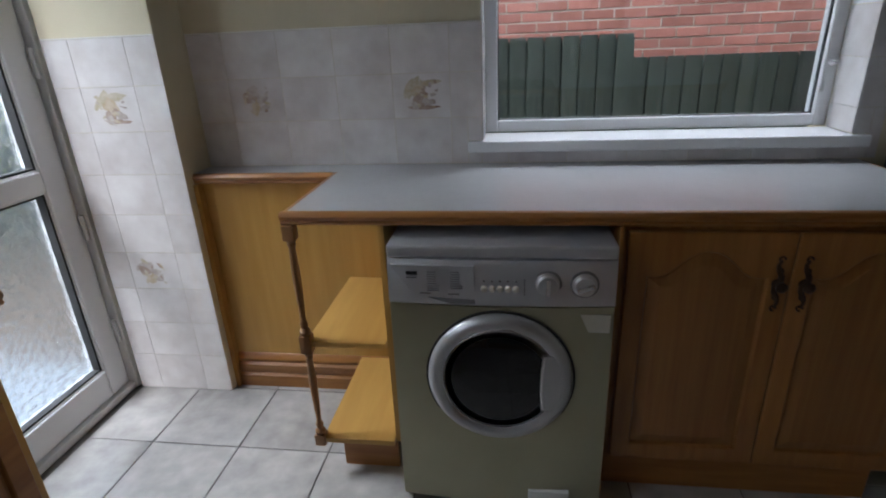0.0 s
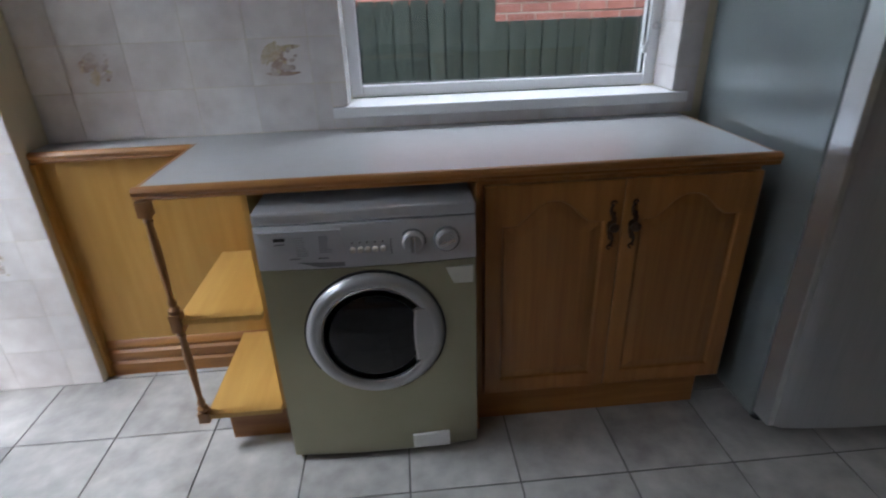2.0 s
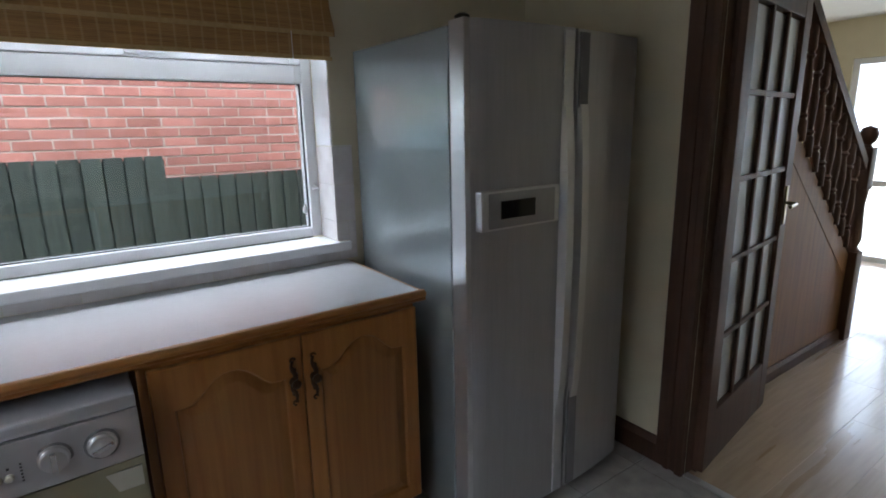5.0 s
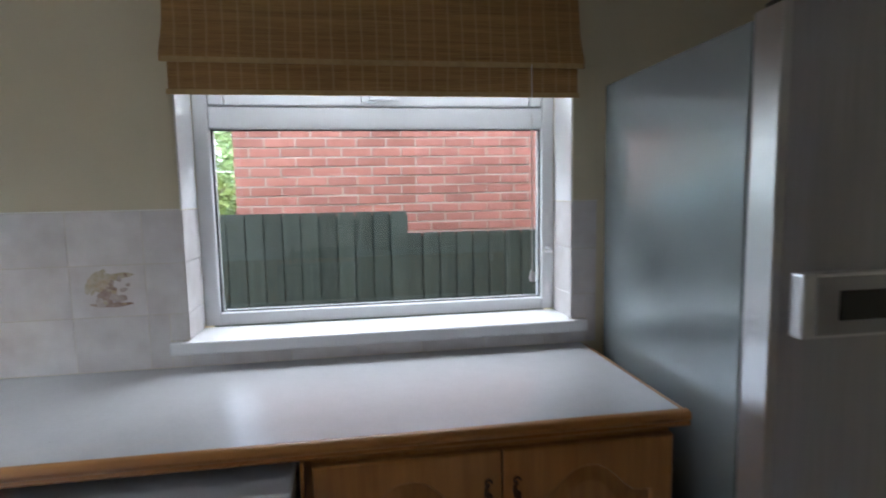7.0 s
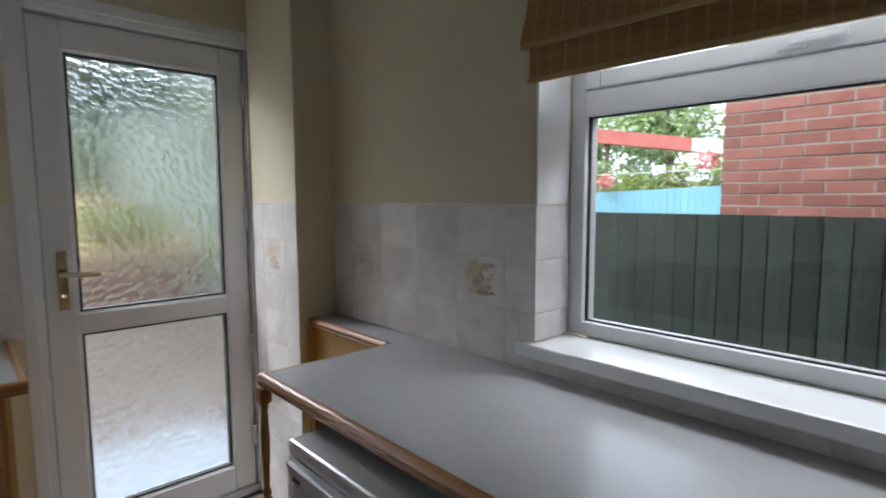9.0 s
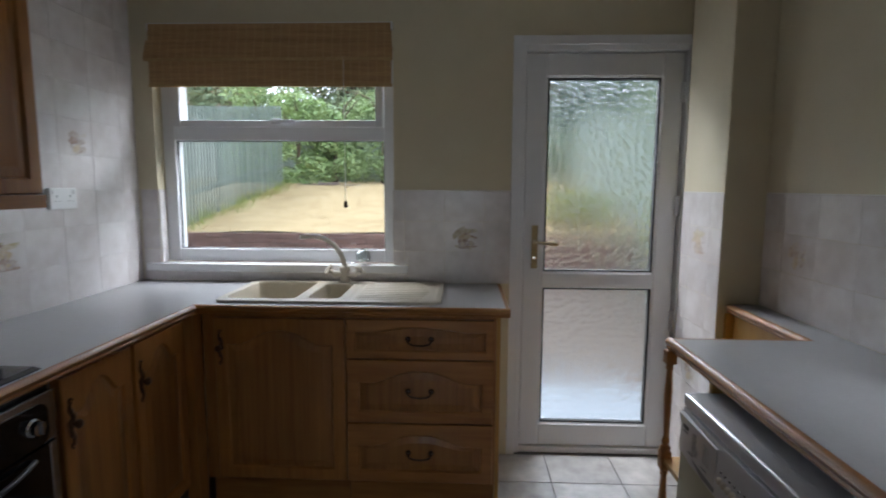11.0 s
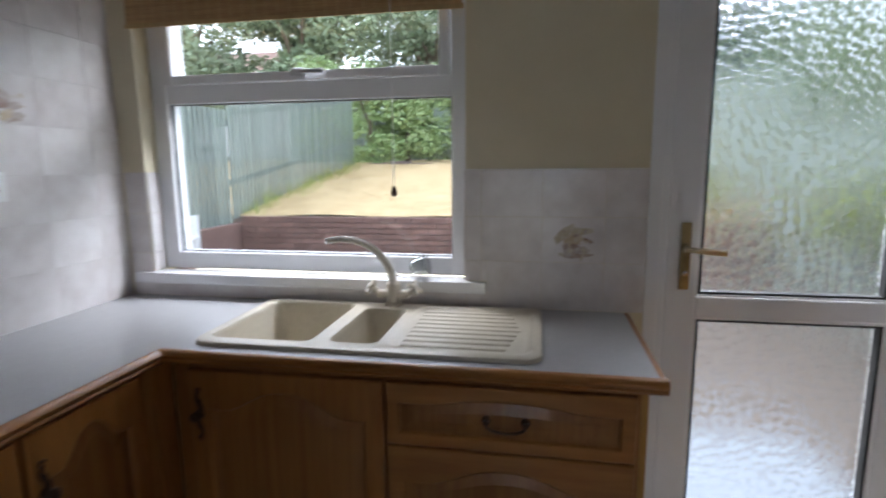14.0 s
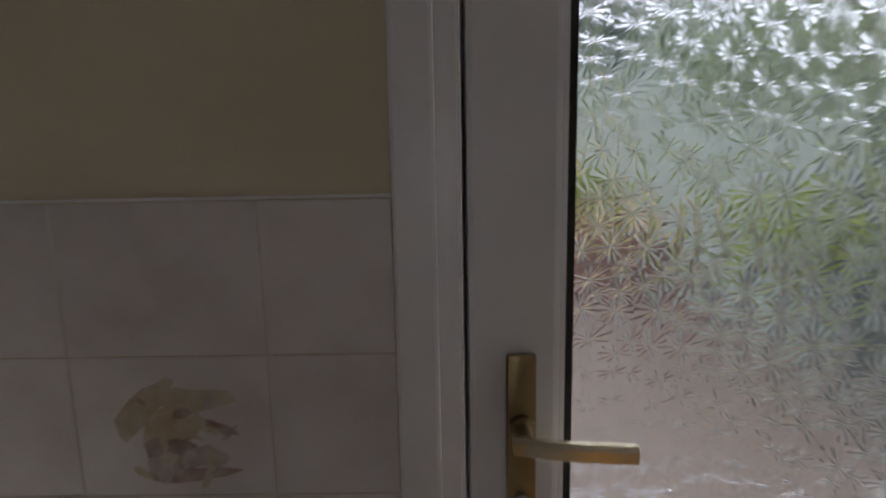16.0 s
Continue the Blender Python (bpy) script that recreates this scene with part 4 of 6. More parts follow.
for z0, h, rise in ((0.15, 0.256, 0.05), (0.411, 0.27, 0.05), (0.686, 0.166, 0.02)):
    P = Plane((-0.404, -1.722, z0), (0, 1, 0), (1, 0, 0))
    d = raised_front(c, P, 0.606, h, OAK_Y, border=0.05 if h > 0.2 else 0.036, rise=rise, name="drawer_front")
    bail_handle(d, Plane(P(0, 0, 0.02), P.u, P.w), 0.303, h * 0.52)


def sink():
    s = thing("sink", (-0.66, -1.81, 0.8), "cream composite sink with one and a half bowls and ridged drainer", "sink")
    X0, X1, Y0, Y1 = -0.902, -0.42, -2.292, -1.334
    zt = TZ + 0.012
    bm = bmesh.new()

    def rr(x0, x1, y0, y1, r, z, n=5):
        out = []
        for cx, cy, a0 in ((x1 - r, y1 - r, 0), (x0 + r, y1 - r, 90), (x0 + r, y0 + r, 180), (x1 - r, y0 + r, 270)):
            for i in range(n + 1):
                a = radians(a0 + 90 * i / n)
                out.append(Vector((cx + r * math.cos(a), cy + r * math.sin(a), z)))
        return out
    # one moulded plate with rounded corners, two bowls and a sunk drainer
    bowls = [(-0.86, -0.468, -2.258, -1.962, 0.745), (-0.815, -0.478, -1.908, -1.775, 0.79)]
    drain = (-0.862, -0.46, -1.742, -1.358)
    rows = [rr(X0, X1, Y0, Y1, 0.05, TZ - 0.004), rr(X0, X1, Y0, Y1, 0.05, zt - 0.004), rr(X0 + 0.002, X1 - 0.002, Y0 + 0.002, Y1 - 0.002, 0.048, zt - 0.001), rr(X0 + 0.006, X1 - 0.006, Y0 + 0.006, Y1 - 0.006, 0.044, zt)]
    rings(bm, rows, cap0=False, cap1=False)
    rims = [rows[-1]] + [rr(x0 - 0.004, x1 + 0.004, y0 - 0.004, y1 + 0.004, 0.03, zt) for x0, x1, y0, y1, zb in bowls] + [rr(*drain, 0.04, zt)]
    fill = []
    for lp in rims:
        vs = [bm.verts.new(p) for p in lp]
        fill += [bm.edges.new((vs[k], vs[(k + 1) % len(vs)])) for k in range(len(vs))]
    bmesh.ops.triangle_fill(bm, use_beauty=True, use_dissolve=False, edges=fill)
    x0, x1, y0, y1 = drain
    rings(bm, [rr(*drain, 0.04, zt), rr(x0 + 0.006, x1 - 0.006, y0 + 0.006, y1 - 0.006, 0.036, zt - 0.003), rr(x0 + 0.016, x1 - 0.016, y0 + 0.016, y1 - 0.016, 0.03, TZ + 0.003)], cap0=False)
    bmesh.ops.remove_doubles(bm, verts=bm.verts, dist=0.0002)
    part("rim", bm, CREAM, s, smooth=True)
    for x0, x1, y0, y1, zb in bowls:
        q = bmesh.new()
        rings(q, [rr(x0 - 0.004, x1 + 0.004, y0 - 0.004, y1 + 0.004, 0.03, zt), rr(x0, x1, y0, y1, 0.03, zt - 0.006), rr(x0 + 0.002, x1 - 0.002, y0 + 0.002, y1 - 0.002, 0.03, zt - 0.014), rr(x0 + 0.012, x1 - 0.012, y0 + 0.012, y1 - 0.012, 0.035, zb + 0.03), rr(x0 + 0.04, x1 - 0.04, y0 + 0.035, y1 - 0.035, 0.02, zb)], cap0=False, cap1=True)
        bowl = part("bowl", q, CREAM, s, smooth=True)
        q = bmesh.new()
        lathe(q, ((x0 + x1) / 2, (y0 + y1) / 2, zb), (0, 0, 1), [(0.03, 0), (0.03, 0.003), (0.02, 0.004), (0.018, 0.001), (0, 0.001)], 18)
        part("waste", q, CHROME, bowl)
    for i in range(9):
        q = bmesh.new()
        x = -0.83 + 0.041 * i
        prism(q, [(x - 0.011, -1.715, TZ + 0.002), (x + 0.011, -1.715, TZ + 0.002), (x + 0.005, -1.71, TZ + 0.0062), (x - 0.005, -1.71, TZ + 0.0062)], (0, 0.315 - 0.008 * abs(i - 4), 0))
        part("drainer_ridge", q, CREAM, s)


sink()


def tap():
    t = thing("mixer_tap", (-0.868, -1.83, TZ + 0.012), "cream swan-neck mixer tap with two cross handles", "tap")
    bx, by, z = -0.868, -1.832, TZ + 0.012
    q = bmesh.new()
    lathe(q, (bx, by, z), (0, 0, 1), [(0.03, 0), (0.03, 0.006), (0.022, 0.014), (0.02, 0.045), (0.026, 0.055), (0.024, 0.075), (0.014, 0.085)], 20)
    tube(q, [(bx, by - 0.055, z + 0.04), (bx, by + 0.055, z + 0.04)], 0.015, 12)
    part("body", q, CREAMT, t, smooth=True)
    q = bmesh.new()
    pts = []
    tip = Vector((-0.745, -2.015, 0))
    for i in range(21):
        a = radians(103) * i / 20
        e = (1 - math.cos(a)) / (1 - math.cos(radians(103)))
        pts.append((bx + (tip.x - bx) * e, by + (tip.y - by) * e, z + 0.06 + 0.178 * math.sin(a)))
    tube(q, pts, [0.013 - 0.003 * i / 20 for i in range(21)], 12)
    part("spout", q, CREAMT, t, smooth=True)
    for k in (-1, 1):
        q = bmesh.new()
        c0 = Vector((bx, by + k * 0.055, z + 0.045))
        ax = Vector((0.25, k * 0.75, 0.6)).normalized()
        lathe(q, c0, ax, [(0.012, 0), (0.011, 0.02), (0.016, 0.026), (0.016, 0.036), (0.006, 0.042), (0, 0.043)], 14)
        a, b_ = basis(ax)
        for v in (a, b_):
            tube(q, [c0 + ax * 0.03 - v * 0.03, c0 + ax * 0.03 + v * 0.03], [0.008, 0.008], 8)
        part("cross_handle", q, CREAMT, t, smooth=True)


tap()
# small dish left on the window board
g = thing("glass_cup", (-0.95, -1.75, 0.995), "small pale glass cup lying on the window board", "cup")
q = bmesh.new()
lathe(q, (-0.955, -1.79, 1.03), Vector((0.1, 1, 0.25)), [(0.0, 0), (0.02, 0.002), (0.03, 0.02), (0.033, 0.05), (0.034, 0.062), (0.031, 0.062), (0.029, 0.045), (0.018, 0.012), (0, 0.01)], 20)
part("bowl", q, GLASS, g, smooth=True)
q = bmesh.new()
tube(q, [(-0.94, -1.8, 1.0), (-0.935, -1.83, 1.004), (-0.93, -1.855, 1.012), (-0.925, -1.835, 1.02)], 0.004, 8)
part("stem", q, CHROME, g, smooth=True)

# ---- south run: base cabinets, oven, hob ----
for x1, w, hx in ((0.335, 0.325, 0.04), (0.003, 0.33, 0.04)):
    x0 = x1 - w
    c = carcass("base_cabinet", (x1 - w / 2, -2.6, 0), "oak base cabinet with one narrow arched door", "cabinet", [(x0, x1, SY + 0.006, -2.388, 0.14, 0.868)], OAK_V)
    part("plinth", B(x0, x1, -2.45, -2.432, 0, 0.139, 0.002), OAK_X, c)
    P = Plane((x1 - 0.004, -2.386, 0.15), (-1, 0, 0), (0, 1, 0))
    d = raised_front(c, P, w - 0.008, 0.7, OAK_V, border=0.05, rise=0.07)
    scroll_handle(d, Plane(P(0, 0, 0.02), P.u, P.w), 0.028, 0.56)
c = carcass("corner_post", (-0.36, -2.36, 0), "oak corner filler between the cabinet runs", "cabinet", [(-0.404, -0.33, -2.386, -2.335, 0.0, 0.868)], OAK_V)
for x0, w, side in ((0.985, 0.305, 1), (1.295, 0.5, 0), (1.8, 0.48, 1)):
    x1 = x0 + w
    c = carcass("base_cabinet", (x0 + w / 2, -2.6, 0), "oak base cabinet with an arched door beside the oven", "cabinet", [(x0, x1, SY + 0.006, -2.388, 0.14, 0.868)], OAK_V)
    part("plinth", B(x0, x1, -2.45, -2.432, 0, 0.139, 0.002), OAK_X, c)
    P = Plane((x1 - 0.004, -2.386, 0.15), (-1, 0, 0), (0, 1, 0))
    d = raised_front(c, P, w - 0.008, 0.7, OAK_V, border=0.05, rise=0.07)
    scroll_handle(d, Plane(P(0, 0, 0.02), P.u, P.w), (w - 0.036) if side else 0.028, 0.56)


def oven():
    o = thing("oven", (0.657, -2.6, 0.14), "built-in black glass oven with steel trim", "oven")
    x0, x1, yf = 0.358, 0.957, -2.364
    part("housing", B(x0 + 0.006, x1 - 0.006, SY + 0.02, -2.39, 0.15, 0.85), BLACK, o)
    part("filler_strip", B(x0 - 0.014, x0 - 0.002, -2.42, -2.385, 0.14, 0.868), BLACK, o)
    part("plinth", B(x0, x1, -2.45, -2.432, 0, 0.145, 0.002), OAK_X, o)
    q = bmesh.new()
    box(q, x0, x1, -2.392, yf, 0.7, 0.838, 0.004)
    fas = part("control_panel", q, STEEL, o, "steel-edged control panel")
    q = bmesh.new()
    n = 6

    def face(xa, xb, za, zb, r, y):
        out = []
        for cx, cz, a0 in ((xb - r, zb - r, 0), (xa + r, zb - r, 90), (xa + r, za + r, 180), (xb - r, za + r, 270)):
            for i in range(n + 1):
                a = radians(a0 + 90 * i / n)
                out.append(Vector((cx + r * math.cos(a), y, cz + r * math.sin(a))))
        return out
    rings(q, [face(x0 + 0.03, x1 - 0.055, 0.702, 0.815, 0.03, yf - 0.002), face(x0 + 0.03, x1 - 0.055, 0.702, 0.815, 0.03, yf + 0.004)])
    part("black_fascia", q, BLACKGL, fas)
    for kx in (x0 + 0.085, x1 - 0.115):
        q = bmesh.new()
        lathe(q, (kx, yf + 0.004, 0.762), (0, 1, 0), [(0.024, 0), (0.024, 0.004), (0.019, 0.007), (0.018, 0.022), (0, 0.024)], 20)
        kb = part("knob", q, CHROME, fas, "bright oven knob", smooth=True)
        part("pointer", B(kx - 0.004, kx + 0.004, yf + 0.02, yf + 0.034, 0.745, 0.779, 0.002), STEEL, kb)
    dr = part("door", B(x0 + 0.029, x1 - 0.029, -2.392, yf, 0.16, 0.694, 0.004), BLACKGL, o, "black glass oven door")
    part("steel_edge", B(x0, x0 + 0.028, -2.392, yf, 0.16, 0.694, 0.003), STEEL, dr)
    part("steel_edge", B(x1 - 0.028, x1, -2.392, yf, 0.16, 0.694, 0.003), STEEL, dr)
    part("door_window", B(x0 + 0.1, x1 - 0.1, yf - 0.001, yf + 0.0025, 0.24, 0.58, 0.002), surf("smoked_oven_window", (0.022, 0.022, 0.023), (0.035, 0.035, 0.036), 8, 0.05, rvar=0.02), dr, "smoked glass window")
    q = bmesh.new()
    tube(q, [(x0 + 0.09 + (x1 - x0 - 0.18) * i / 12, yf + 0.008 + 0.026 * math.sin(math.pi * i / 12) ** 0.7, 0.672 - 0.012 * math.sin(math.pi * i / 12)) for i in range(13)], 0.007, 10)
    part("handle", q, BLACK, dr, "curved black bar handle", smooth=True)


oven()


def hob():
    h = thing("gas_hob", (0.69, -2.6, TZ), "stainless four-burner gas hob with black wire pan supports", "hob")
    x0, x1, y0, y1 = 0.4, 0.968, -2.852, -2.36
    q = bmesh.new()
    rings(q, [[Vector(p) for p in ((x0 + e, y0 + e, z), (x1 - e, y0 + e, z), (x1 - e, y1 - e, z), (x0 + e, y1 - e, z))] for e, z in ((0.0, TZ + 0.0005), (0.0, TZ + 0.004), (0.01, TZ + 0.012), (0.03, TZ + 0.013))])
    part("plate", q, HOBST, h)
    z = TZ + 0.012
    for bx, by, r in ((0.84, -2.72, 0.04), (0.84, -2.48, 0.05), (0.611, -2.72, 0.034), (0.611, -2.48, 0.034)):
        q = bmesh.new()
        lathe(q, (bx, by, z), (0, 0, 1), [(r + 0.022, 0), (r + 0.02, 0.004), (r + 0.006, 0.006), (r + 0.002, 0.018), (r - 0.004, 0.02)], 26)
        b = part("burner", q, STEEL, h, smooth=True)
        q = bmesh.new()
        lathe(q, (bx, by, z + 0.02), (0, 0, 1), [(r, 0), (r, 0.006), (r - 0.006, 0.01), (0, 0.011)], 26)
        part("burner_cap", q, IRON, b, smooth=True)
    for xa, xb in ((0.73, 0.95), (0.5, 0.722)):
        q = bmesh.new()
        ya, yb, zr = -2.835, -2.378, z + 0.022
        tube(q, [(xa, ya, zr), (xb, ya, zr), (xb, yb, zr), (xa, yb, zr), (xa, ya, zr)], 0.0042, 8)
        for px in (xa, xb):
            for py in (ya, yb):
                tube(q, [(px, py, z), (px, py, zr)], 0.0045, 8)
        xm = (xa + xb) / 2
        for by in (-2.72, -2.48):
            for dx, dy in ((1, 0), (-1, 0), (0, 1), (0, -1)):
                ex, ey = (xb if dx > 0 else xa) if dx else xm, by + dy * (0.11 if dy else 0)
                e = Vector((ex, ey, zr))
                i_ = Vector((xm + dx * 0.03, by + dy * 0.03, zr + 0.014))
                mid = e.lerp(i_, 0.35) + Vector((0, 0, 0.012))
                tube(q, [e, mid, i_, i_ + Vector((0, 0, -0.01))], 0.004, 8)
        tube(q, [(xa, -2.6, zr), (xb, -2.6, zr)], 0.0042, 8)
        tube(q, [(xm - 0.03 * math.cos(math.pi * i / 8), ya, zr + 0.03 * math.sin(math.pi * i / 8) ** 0.7) for i in range(9)], 0.0042, 8)
        part("pan_support", q, IRON, h, smooth=True)
    for i in range(5):
        q = bmesh.new()
        lathe(q, (0.449, -2.72 + 0.06 * i, z), (0, 0, 1), [(0.015, 0), (0.015, 0.004), (0.011, 0.008), (0.012, 0.016), (0.018, 0.02), (0.018, 0.028), (0.0, 0.031)], 16)
        part("knob", q, BLACK, h, smooth=True)


hob()

# ---- wall cabinets ----
wc = [("wall_cabinet", 0.07, 0.316, 1.36, "narrow oak wall cabinet with pelmet, shade painted into its sides"), ("bridge_cabinet", 0.387, 0.622, 1.608, "short oak wall cabinet above the hob with a single knob"), ("wall_cabinet", 1.01, 0.5, 1.338, "oak wall cabinet with pelmet beside the hob")]
for i, (nm, x0, w, z0, lb) in enumerate(wc):
    x1 = x0 + w
    c = thing(nm, (x0 + w / 2, -2.74, z0), lb, "wall cabinet", "wall cabinets above the hob")
    zt = 2.16
    # the first cabinet's side shade is put into its body colour
    part("body", B(x0, x1, SY + 0.006, -2.6, z0, zt), OAK_V if i else SHADESIDE, c, "" if i else "sides coloured dark for shade")
    P = Plane((x1 - 0.003, -2.598, z0 + 0.002), (-1, 0, 0), (0, 1, 0))
    d = raised_front(c, P, w - 0.006, zt - z0 - 0.004, OAK_V if i != 1 else OAK_X, border=0.05, rise=0.07 if i != 1 else 0.0)
    F = Plane(P(0, 0, 0.02), P.u, P.w)
    if i == 1:
        knob(d, F, w / 2, 0.035)
    else:
        scroll_handle(d, F, 0.028 if i == 0 else w - 0.034, 0.135)
        q = bmesh.new()
        box(q, x0 - 0.002, x1 + 0.002, -2.596, -2.572, z0 - 0.042, z0, 0.004)
        box(q, x0 - 0.002, x0 + 0.016, SY + 0.006, -2.596, z0 - 0.042, z0, 0.003)
        box(q, x1 - 0.016, x1 + 0.002, SY + 0.006, -2.596, z0 - 0.042, z0, 0.003)
        part("pelmet", q, OAK_X, c)
q = bmesh.new()
box(q, 0.34, 0.352, -2.7, -2.69, 1.295, 1.36, 0.002)
part("cup_hook", q, BRONZE, at=(0.346, -2.695, 1.33), label="small dark hook under the wall cabinet", category="hook")


def socket(x, z, w=0.146, h=0.086):
    s = thing("wall_socket", (x, SY + 0.005, z), "white double wall socket on the tiles", "socket")
    part("plate", B(x - w / 2, x + w / 2, SY + 0.005, SY + 0.02, z - h / 2, z + h / 2, 0.003), WHITEP, s)
    for k in (-1, 1):
        q = bmesh.new()
        cx = x + k * 0.036
        box(q, cx - 0.003, cx + 0.003, SY + 0.0195, SY + 0.0205, z + 0.005, z + 0.014)
        for j in (-1, 1):
            box(q, cx + j * 0.011 - 0.003, cx + j * 0.011 + 0.003, SY + 0.0195, SY + 0.0205, z - 0.012, z - 0.008)
        part("outlet", q, GREYINK, s)
        part("switch", B(cx - 0.006 + k * 0.02, cx + 0.006 + k * 0.02, SY + 0.02, SY + 0.024, z + 0.018, z + 0.036, 0.001), WHITEP, s)


socket(-0.395, 1.335)


# ---- hall: frame, glazed door, stairs, porch ----
q = bmesh.new()
box(q, EX - 0.022, EX, -0.985, -0.86, 0, 2.13, 0.004)
box(q, EX - 0.034, EX - 0.02, -0.985, -0.955, 0, 2.13, 0.005)
box(q, EX - 0.03, EX - 0.02, -0.925, -0.9, 0, 2.13, 0.004)
box(q, EX - 0.022, EX, OY0, OY0 - 0.12, 0, 2.13, 0.004)
box(q, EX - 0.022, EX, OY0, -0.985, 2.04, 2.13, 0.004)
box(q, EX, EX + 0.12, -0.987, -0.962, 0, 2.035, 0.003)
box(q, EX, EX + 0.12, OY0 - 0.002, OY0 + 0.025, 0, 2.035, 0.003)
box(q, EX, EX + 0.12, OY0 + 0.025, -0.987, 2.01, 2.035, 0.003)
box(q, EX + 0.05, EX + 0.075, -1.005, -0.987, 0, 2.01, 0.003)
part("trim_doorway", q, DARKW, label="dark-stained moulded door surround", kind="structure")


def hall_door():
    d = thing("door_2", (2.8, -0.99, 0), "dark-stained glazed door standing open into the hall", "door", kind="structure")
    x0, x1, y0, y1 = 2.8, 3.6, -1.03, -0.99
    gx0, gx1, gz0, gz1 = x0 + 0.095, x1 - 0.095, 0.26, 1.86
    q = bmesh.new()
    box(q, x0, gx0, y0, y1, 0.008, 2.0, 0.004)
    box(q, gx1, x1, y0, y1, 0.008, 2.0, 0.004)
    box(q, gx0, gx1, y0 + 0.001, y1 - 0.001, 0.008, gz0, 0.003)
    box(q, gx0, gx1, y0 + 0.001, y1 - 0.001, gz1, 2.0, 0.003)
    lf = part("leaf", q, DARKW, d)
    cw, rh = (gx1 - gx0) / 3, (gz1 - gz0) / 5
    for i in (1, 2):
        part("glazing_bar", B(gx0 + cw * i - 0.011, gx0 + cw * i + 0.011, y0 + 0.004, y1 - 0.004, gz0, gz1, 0.003), DARKW, lf)
    for j in range(1, 5):
        part("glazing_bar", B(gx0, gx1, y0 + 0.0055, y1 - 0.0055, gz0 + rh * j - 0.011, gz0 + rh * j + 0.011, 0.003), DARKW, lf)
    for i in range(3):
        for j in range(5):
            g = part("pane", B(gx0 + cw * i + 0.011, gx0 + cw * (i + 1) - 0.011, y0 + 0.018, y0 + 0.022, gz0 + rh * j + 0.011, gz0 + rh * (j + 1) - 0.011), FROST, lf)
            g.visible_shadow = False
    for s, yy in ((-1, y0), (1, y1)):
        q = bmesh.new()
        box(q, x1 - 0.075, x1 - 0.04, yy + (s * 0.006 if s < 0 else 0), yy + (0 if s < 0 else 0.006), 0.96, 1.14, 0.002)
        tube(q, [(x1 - 0.058, yy, 1.06), (x1 - 0.058, yy + s * 0.045, 1.06), (x1 - 0.075, yy + s * 0.05, 1.06), (x1 - 0.165, yy + s * 0.048, 1.056)], 0.008, 8)
        part("door_handle", q, BRASS, lf, "brass lever handle", smooth=True)
    d.rotation_euler = (0, 0, radians(8.2))


hall_door()


def stairs():
    s = thing("staircase", (4.2, -0.4, 0), "brown panelled staircase with dark turned balusters", "staircase", kind="structure")
    ys = -0.82

    def zs(x):
        return 0.55 + (4.9 - x) * 0.81
    q = bmesh.new()
    prism(q, [(3.0, ys + 0.02, 0), (4.9, ys + 0.02, 0), (4.9, ys + 0.02, zs(4.9) - 0.15), (3.0, ys + 0.02, zs(3.0) - 0.15)], (0, 0.03, 0))
    part("side_panel", q, PANELW, s, "brown wood panelled stair side")
    q = bmesh.new()
    prism(q, [(4.9, ys + 0.018, zs(4.9) - 0.15), (4.9, ys + 0.018, zs(4.9) + 0.01), (3.0, ys + 0.018, zs(3.0) + 0.01), (3.0, ys + 0.018, zs(3.0) - 0.15)], (0, 0.05, 0))
    part("string", q, PANELW, s)
    q = bmesh.new()
    profile_run(q, [(0, 0), (0.02, 0), (0.02, 0.055), (0.008, 0.075), (0, 0.075)], (3.0, ys + 0.02, 0), (4.88, ys + 0.02, 0), (0, -1, 0))
    part("skirting", q, DARKW, s)
    q = bmesh.new()
    prism(q, [(4.9, ys - 0.01, zs(4.9) + 0.55), (4.9, ys - 0.01, zs(4.9) + 0.62), (3.45, ys - 0.01, zs(3.45) + 0.62), (3.45, ys - 0.01, zs(3.45) + 0.55)], (0, 0.065, 0))
    part("handrail", q, DARKW, s)
    for i in range(12):
        x = 4.78 - 0.105 * i
        q = bmesh.new()
        z0 = zs(x) + 0.0
        lathe(q, (x, ys + 0.022, z0), (0, 0, 1), [(0.024, 0), (0.024, 0.1), (0.014, 0.115), (0.025, 0.13), (0.013, 0.145), (0.022, 0.24), (0.023, 0.3), (0.013, 0.4), (0.025, 0.42), (0.014, 0.435), (0.024, 0.45), (0.024, 0.57)], 10)
        part("baluster", q, DARKW, s, smooth=True)
    q = bmesh.new()
    box(q, 4.87, 4.97, ys - 0.03, ys + 0.07, 0, 0.6, 0.006)
    lathe(q, (4.92, ys + 0.02, 0.6), (0, 0, 1), [(0.05, 0), (0.03, 0.03), (0.045, 0.08), (0.035, 0.3), (0.045, 0.41)], 16)
    box(q, 4.875, 4.965, ys - 0.025, ys + 0.065, 1.0, 1.26, 0.006)
    lathe(q, (4.92, ys + 0.02, 1.26), (0, 0, 1), [(0.03, 0), (0.02, 0.02), (0.04, 0.04), (0.052, 0.08), (0.04, 0.12), (0.0, 0.135)], 18)
    part("newel_post", q, DARKW, s, smooth=True)
    for i in range(9):
        x1 = 4.86 - 0.22 * i
        q = B(x1 - 0.245, x1, ys + 0.05, 0.06, 0.185 * (i + 1) - 0.03, 0.185 * (i + 1), 0.005)
        box(q, x1 - 0.24, x1 - 0.225, ys + 0.05, 0.06, max(0.185 * i, 0), 0.185 * (i + 1) - 0.03)
        part("step", q, PANELW, s)


stairs()


